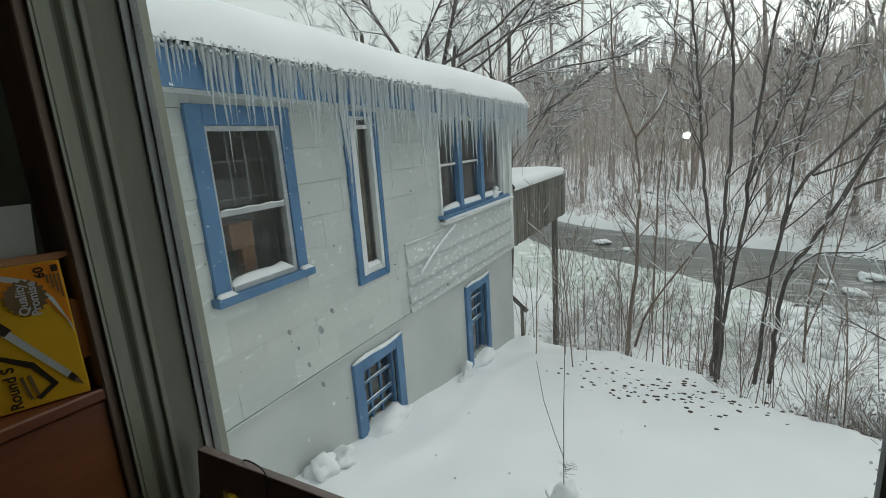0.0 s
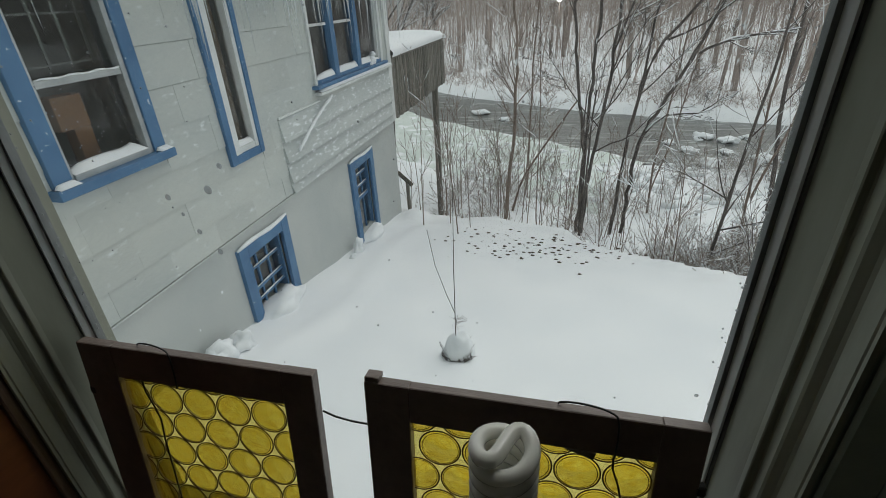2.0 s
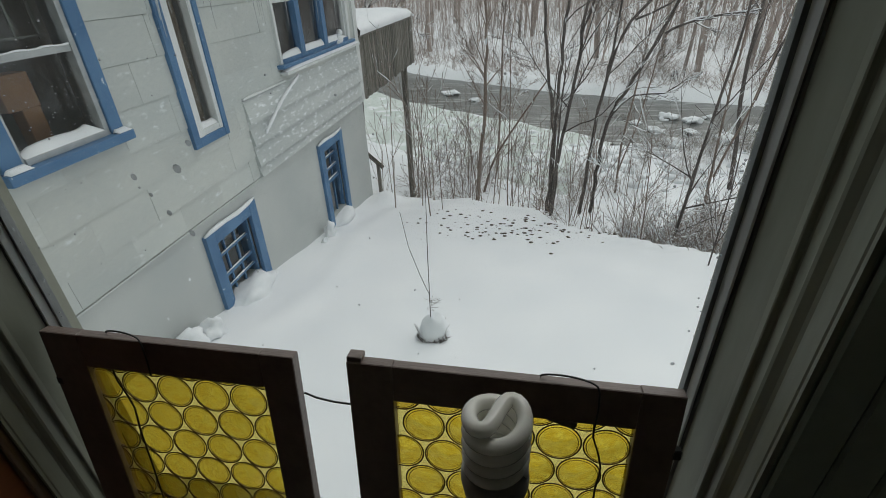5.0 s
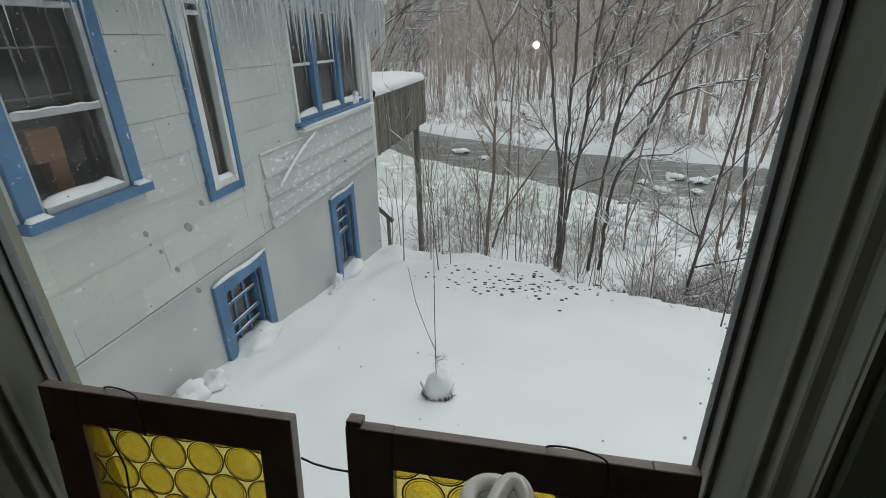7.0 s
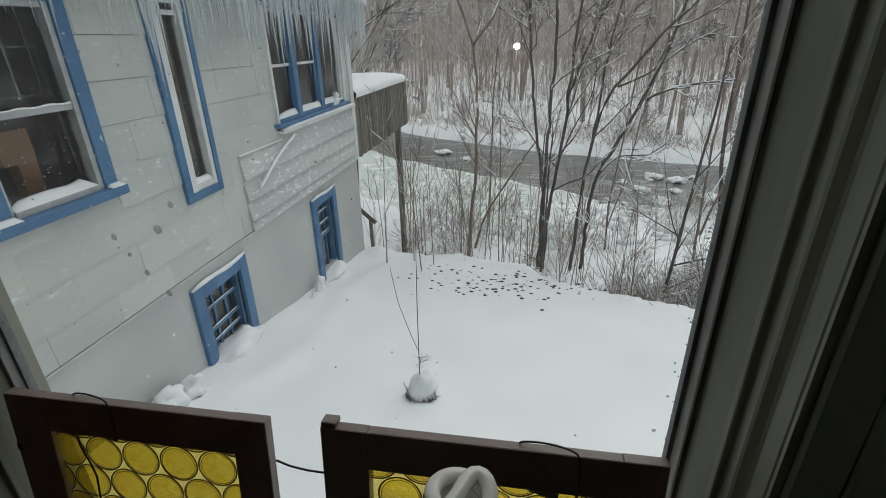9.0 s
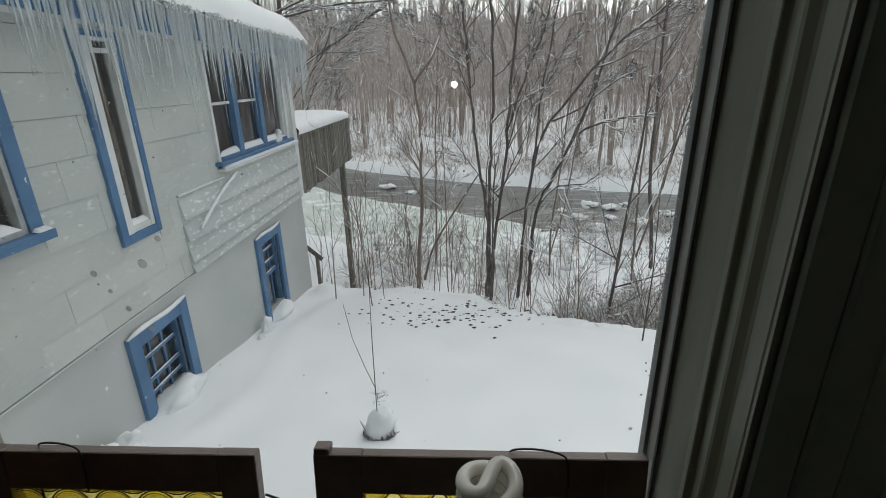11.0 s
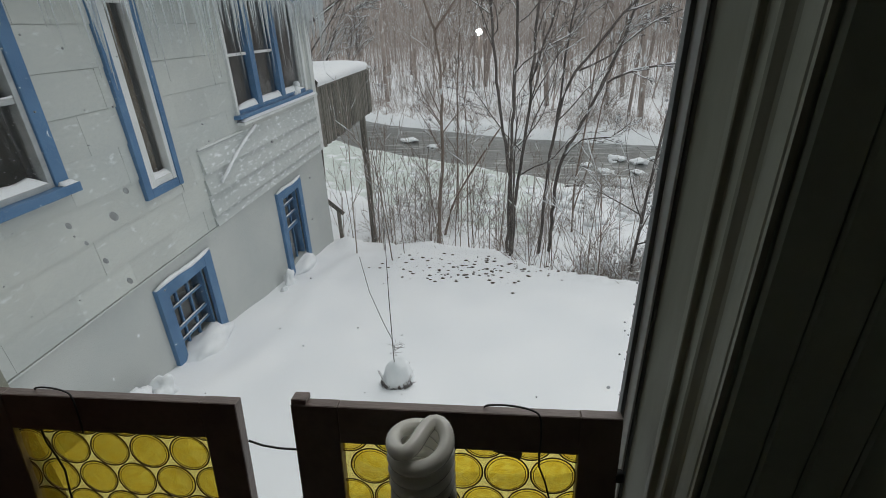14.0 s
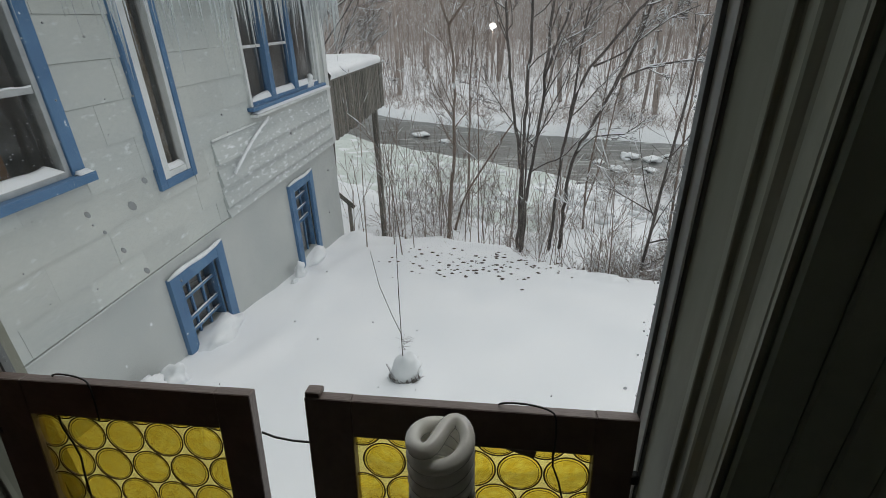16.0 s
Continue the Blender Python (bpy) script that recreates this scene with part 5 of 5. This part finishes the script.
def shutter(label, x0, x1, top, stile, stile_b, peg, dx, dz, horn=None, cord_x=0.0, hang_x=0.0):
    """Leans out at the top; its foot stands on the sill. Local frame: x along, z down from the top edge."""
    h = 0.51
    t = thing("shutter_panel", label, "window panel", "amber glass panels in the window", at=(0, 0, 0))
    t.matrix_basis = Matrix.LocRotScale((x0, 0.558, top), Euler((radians(-7.4), 0, 0)), None)
    w = x1 - x0
    part("stile", boxbuf((0, stile, 0, 0.017, -h, 0)), SHUTTER, t, bevel=0.0012)
    part("stile", boxbuf((w - stile_b, w, 0, 0.017, -h, 0)), SHUTTER, t, bevel=0.0012)
    part("rail", boxbuf((stile, w - stile_b, 0.0005, 0.0165, -0.057, -0.0003)), SHUTTER, t, bevel=0.0012)
    part("rail", boxbuf((stile, w - stile_b, 0.0005, 0.0165, -h + 0.0005, -h + 0.06)), SHUTTER, t, bevel=0.0012)
    if horn:
        part("horn", boxbuf((0.001, 0.021, 0.001, 0.019, 0, 0.008)), SHUTTER, t, bevel=0.001)
    q = Buf()
    q.grid([[(stile - 0.01, 0.013, -0.05), (w - stile_b + 0.01, 0.013, -0.05)], [(stile - 0.01, 0.013, -h + 0.055), (w - stile_b + 0.01, 0.013, -h + 0.055)]])
    part("glass_sheet", q, AMBER_SHEET, t, "amber glass sheet").visible_shadow = False
    z, row = dz, 0
    while z > -h + 0.03:
        x = stile + dx + (RD / 2 if row % 2 else 0)
        while x < min(w - stile_b + RD * 0.45, w - RD / 2 - 0.003):
            if x > stile - RD * 0.45:
                # those at the border are cut by the frame's rebate
                ob = part("roundel", DISC, None, t)
                ob.location = (x, 0.0100, z)
                ob.rotation_euler = (0, rr.uniform(0, 6), 0)
                ob.visible_shadow = False
                part("rim", RIM, None, ob).location = (0, -0.0012, 0)
                part("rim", RIM_IN, None, ob).location = (0.0006, -0.0016, 0.0004)
            x += RD
        z -= RD * 0.866
        row += 1
    part("peg", boxbuf((peg - 0.007, peg + 0.007, 0.0, 0.012, -0.098, -0.083)), CORD, t, bevel=0.002)
    q = Buf()
    loop = [Vector((cord_x - 0.034 * math.cos(math.pi * k / 12), 0.012 - 0.0012 * k, 0.0012 + 0.0085 * math.sin(math.pi * k / 12))) for k in range(13)]
    loop += [Vector((cord_x + 0.036, -0.0025, -0.006)), Vector((cord_x + 0.037, -0.0028, -0.03)), Vector((cord_x + 0.036, -0.0025, -0.056))]
    q.tube(loop, [0.0013] * len(loop), 6)
    part("cord", q, CORD, t, "black cord looped over the rail", smooth=True)
    if horn:
        q = Buf()
        q.v += [(0.262, -0.002, -0.055), (0.300, -0.002, -0.055), (0.297, -0.002, -0.066), (0.280, -0.002, -0.060), (0.262, 0.007, -0.055), (0.300, 0.007, -0.055), (0.297, 0.007, -0.066), (0.280, 0.007, -0.060)]
        q.f += [(0, 3, 2, 1), (4, 5, 6, 7), (0, 1, 5, 4), (1, 2, 6, 5), (2, 3, 7, 6), (3, 0, 4, 7)]
        part("splinter", q, SHUTTER, t, "splintered sliver of the rail")
    q = Buf()
    q.tube([Vector((hang_x, 0.004, -0.057)), Vector((hang_x + 0.001, 0.004, -0.08)), Vector((hang_x + 0.010, 0.004, -0.105)), Vector((hang_x + 0.016, 0.004, -0.13)), Vector((hang_x + 0.013, 0.004, -0.17)), Vector((hang_x + 0.014, 0.004, -0.44))], [0.0014] * 6, 6)
    part("cord", q, CORD, t, smooth=True)
    return t


shutter("dark wooden panel of amber bottle-bottom roundels, cord-hung", -0.680, -0.276, 3.540, 0.064, 0.050, 0.004, -0.017, -0.039, cord_x=0.140, hang_x=0.105)
shutter("dark wooden panel of amber roundels with raised corner", -0.200, 0.220, 3.543, 0.062, 0.050, 0.422, 0.008, -0.0465, True, cord_x=0.285, hang_x=0.321)
q = Buf()
q.tube([Vector((-0.272, 0.56, 3.473)), Vector((-0.255, 0.562, 3.463)), Vector((-0.23, 0.562, 3.459)), Vector((-0.203, 0.56, 3.461))], [0.0016] * 4, 6)
solid("tie_cord", q, CORD, "black cord tied between the two shutter panels", "cord", smooth=True)

# ---- compact fluorescent lamp on a stem ----
BX, BY, BT = 0.010, 0.336, 3.750
lamp = thing("table_lamp", "bare spiral fluorescent bulb on a slim lamp stem", "lamp", at=(BX, BY, BT))
R, TR, LAYER = 0.0177, 0.0053, 0.0113
turns = 2.15
path = []
n = 60
for i in range(n + 1):
    t = i / n
    a_ = turns * 2 * math.pi * (t - 1)
    path.append(Vector((R * math.cos(a_), R * math.sin(a_), -0.0125 - 2 * LAYER * turns * (1 - t))))
for i in range(1, 12):
    t = i / 12
    x = R * math.cos(math.pi * t)
    path.append(Vector((x, 0.0065 * math.sin(2 * math.pi * t), -0.0122 + 0.0010 * math.sin(math.pi * t))))
for i in range(n + 1):
    t = i / n
    a_ = math.pi - turns * 2 * math.pi * t
    path.append(Vector((R * math.cos(a_), R * math.sin(a_), -0.0125 - 2 * LAYER * turns * t)))
q = Buf()
q.tube(path, [TR] * len(path), 12)
spiral = part("spiral_tube", q, PHOSPHOR, lamp, "milky white spiral glass tube", smooth=True)
spiral.rotation_euler = (0, 0, radians(35))
q = Buf()
q.tube([Vector((0, 0, z)) for z in (-0.058, -0.068, -0.073, -0.105, -0.112, -0.135)], [0.020, 0.0235, 0.024, 0.019, 0.0135, 0.0135], 24)
part("ballast", q, PLASTIC, lamp, "grey plastic lamp base", smooth=True)
q = Buf()
q.tube([Vector((0, 0, z)) for z in (-0.128, -0.175, -0.18, -0.70)], [0.018, 0.018, 0.007, 0.007], 16)
part("socket", q, BRASS, lamp, smooth=True)
q = Buf()
q.tube([Vector((0, 0, z)) for z in (-0.69, -0.72, -0.742)], [0.012, 0.07, 0.075], 24)
part("foot", q, BRASS, lamp, smooth=True)
dk = thing("side_table", "dark wooden side table under the window", "table", at=(0.0, 0.30, FZ))
tz = BT - 0.742 - FZ
part("tabletop", boxbuf((-0.35, 0.35, -0.12, 0.12, tz - 0.03, tz)), SHUTTER, dk, bevel=0.003)
for x in (-0.32, 0.32):
    for y in (-0.09, 0.09):
        part("leg", boxbuf((x - 0.02, x + 0.02, y - 0.02, y + 0.02, 0, tz - 0.03)), SHUTTER, dk)

# ---- cabinet with the pen box ----
cab = thing("cabinet", "red-brown wooden cabinet beside the window", "cabinet", at=(-0.745, 0.474, FZ))
cab.rotation_euler = (0, 0, radians(-4))
ct = 3.692 - FZ
part("body", boxbuf((-0.42, -0.006, -0.62, 0, 0, ct - 0.022)), CHERRY, cab, bevel=0.003)
part("top", boxbuf((-0.43, 0.0, -0.63, 0.002, ct - 0.02, ct)), CHERRY, cab, bevel=0.003)

YELLOW = surface("yellow_card", (0.72, 0.40, 0.02), (0.80, 0.48, 0.03), 4, 0.35, 0.03)
ORANGE = surface("orange_card", (0.75, 0.24, 0.02), (0.80, 0.30, 0.03), 4, 0.35, 0.03)
CARD = surface("brown_card", (0.35, 0.16, 0.07), (0.45, 0.22, 0.10), 8, 0.7, 0.1)
INK = surface("dark_print", (0.03, 0.02, 0.015), (0.05, 0.035, 0.02), 9, 0.4, 0.0)
SILVER = surface("silver_print", (0.50, 0.52, 0.52), (0.66, 0.67, 0.66), 6, 0.3, 0.0)
SEAL = surface("bronze_print", (0.16, 0.10, 0.05), (0.24, 0.16, 0.08), 9, 0.4, 0.0)
# local frame of the box: x along its face (towards the window), z up, face towards -y
box = thing("pen_box", "open yellow and orange cardboard box of ballpoint pens", "box", at=(-0.752, 0.455, 3.694))
box.rotation_euler = (radians(0), 0, radians(66))
BW, BH, BD = 0.19, 0.2135, 0.045
part("carton", boxbuf((-BW, 0, 0, BD, 0, BH)), YELLOW, box, bevel=0.001)


def plate(name, pts, material, lift, label=""):
    """A flat printed shape on the box face."""
    b = Buf()
    b.v += [(x, -lift, z) for x, z in pts]
    b.f.append(tuple(range(len(pts))))
    return part(name, b, material, box, label)


def lettering(text, x, z, size, turn, material, lift=0.0016, name="lettering"):
    cu = bpy.data.curves.new("text", "FONT")
    cu.body, cu.size, cu.extrude, cu.offset = text, size, 0.0001, size * 0.022
    tmp = new("text", cu)
    me = bpy.data.meshes.new_from_object(tmp.evaluated_get(bpy.context.evaluated_depsgraph_get()))
    bpy.data.objects.remove(tmp)
    me.materials.clear()
    me.materials.append(material)
    ob = part(name, me, None, box)
    ob.matrix_basis = Matrix.Translation((x, -lift, z)) @ Euler((radians(90), 0, 0)).to_matrix().to_4x4() @ Euler((0, 0, radians(turn))).to_matrix().to_4x4()
    return ob


plate("orange_band", [(-BW + 0.001, 0.150), (-0.085, 0.172), (-0.03, 0.165), (-0.001, 0.108), (-0.001, 0.2125), (-BW + 0.001, 0.2125)], ORANGE, 0.0012)
plate("white_swoosh", [(-0.075, 0.198), (-0.045, 0.186), (-0.020, 0.156), (-0.006, 0.122), (-0.002, 0.100), (-0.002, 0.113), (-0.016, 0.160), (-0.040, 0.192), (-0.065, 0.203)], SILVER, 0.0016)
seal = [(-0.046 + (0.026 if k % 2 else 0.0215) * math.cos(2 * math.pi * k / 36), 0.166 + (0.028 if k % 2 else 0.0235) * math.sin(2 * math.pi * k / 36)) for k in range(36)]
plate("seal", seal, SEAL, 0.0020, "bronze seal with a jagged edge")
lettering("Quality", -0.0455, 0.1405, 0.0160, 90, SILVER, 0.0026)
lettering("Promise", -0.0325, 0.1375, 0.0155, 90, SILVER, 0.0026)
lettering("60", -0.0195, 0.191, 0.0165, 90, INK, 0.0026)
plate("print_square", [(-0.011, 0.198), (-0.003, 0.198), (-0.003, 0.208), (-0.011, 0.208)], INK, 0.0020)
for k in range(4):
    plate("print_bar", [(-0.0185 + k * 0.0045, 0.158 + 0.008 * (3 - k)), (-0.0162 + k * 0.0045, 0.158 + 0.008 * (3 - k)), (-0.0162 + k * 0.0045, 0.195), (-0.0185 + k * 0.0045, 0.195)], SEAL, 0.0023)
plate("pen_barrel", [(-0.086, 0.124), (-0.080, 0.134), (-0.0165, 0.040), (-0.023, 0.033)], SILVER, 0.0022, "printed silver ballpoint pen")
plate("pen_cap", [(-0.110, 0.158), (-0.102, 0.170), (-0.070, 0.124), (-0.079, 0.116)], INK, 0.0026)
plate("pen_neck", [(-0.023, 0.033), (-0.0165, 0.040), (-0.0105, 0.030), (-0.017, 0.024)], INK, 0.0026)
plate("pen_tip", [(-0.017, 0.024), (-0.0105, 0.030), (-0.0055, 0.015)], SEAL, 0.0026)
plate("dark_arc", [(-0.11, 0.095), (-0.089, 0.089), (-0.056, 0.069), (-0.034, 0.028), (-0.058, 0.010), (-0.064, 0.014), (-0.043, 0.030), (-0.060, 0.060), (-0.089, 0.081), (-0.11, 0.086)], INK, 0.0020)
lettering("Round S", -0.0795, 0.004, 0.0195, 90, INK, 0.0026)
for k in range(2):
    plate("print_bar", [(-0.070 + k * 0.009, 0.014), (-0.066 + k * 0.009, 0.013), (-0.072 + k * 0.009, 0.052), (-0.076 + k * 0.009, 0.050)], SEAL, 0.0018)
# opened lid flap, torn inner card, sheet of paper
q = Buf()
q.grid([[(-BW, 0.002, BH + 0.002), (0.002, 0.002, BH + 0.001)], [(-BW, 0.02, BH + 0.012), (0.03, 0.012, BH + 0.010)]])
part("flap", q, CARD, box, "raised cardboard flap")
q = Buf()
edge = [(0.001, 0.05)] + [(0.018 + (0.004 if k % 2 else 0.0), 0.056 + k * 0.009) for k in range(10)] + [(0.001, 0.150)]
q.v += [(x, 0.014, z) for x, z in edge] + [(x, 0.016, z) for x, z in edge]
m_ = len(edge)
q.f += [tuple(range(m_)), tuple(reversed(range(m_, 2 * m_)))] + [(k, k + m_, (k + 1) % m_ + m_, (k + 1) % m_) for k in range(m_)]
part("torn_card", q, CARD, box, "torn brown inner card")
q = Buf()
q.grid([[(-0.14, 0.02, BH - 0.02), (-0.026, 0.02, BH - 0.02)], [(-0.14, 0.022, BH + 0.082), (-0.016, 0.022, BH + 0.084)]])
part("paper_sheet", q, surface("grey_paper", (0.45, 0.45, 0.42), (0.55, 0.55, 0.52), 6, 0.6, 0.05), box, "grey paper sheet standing in the box")
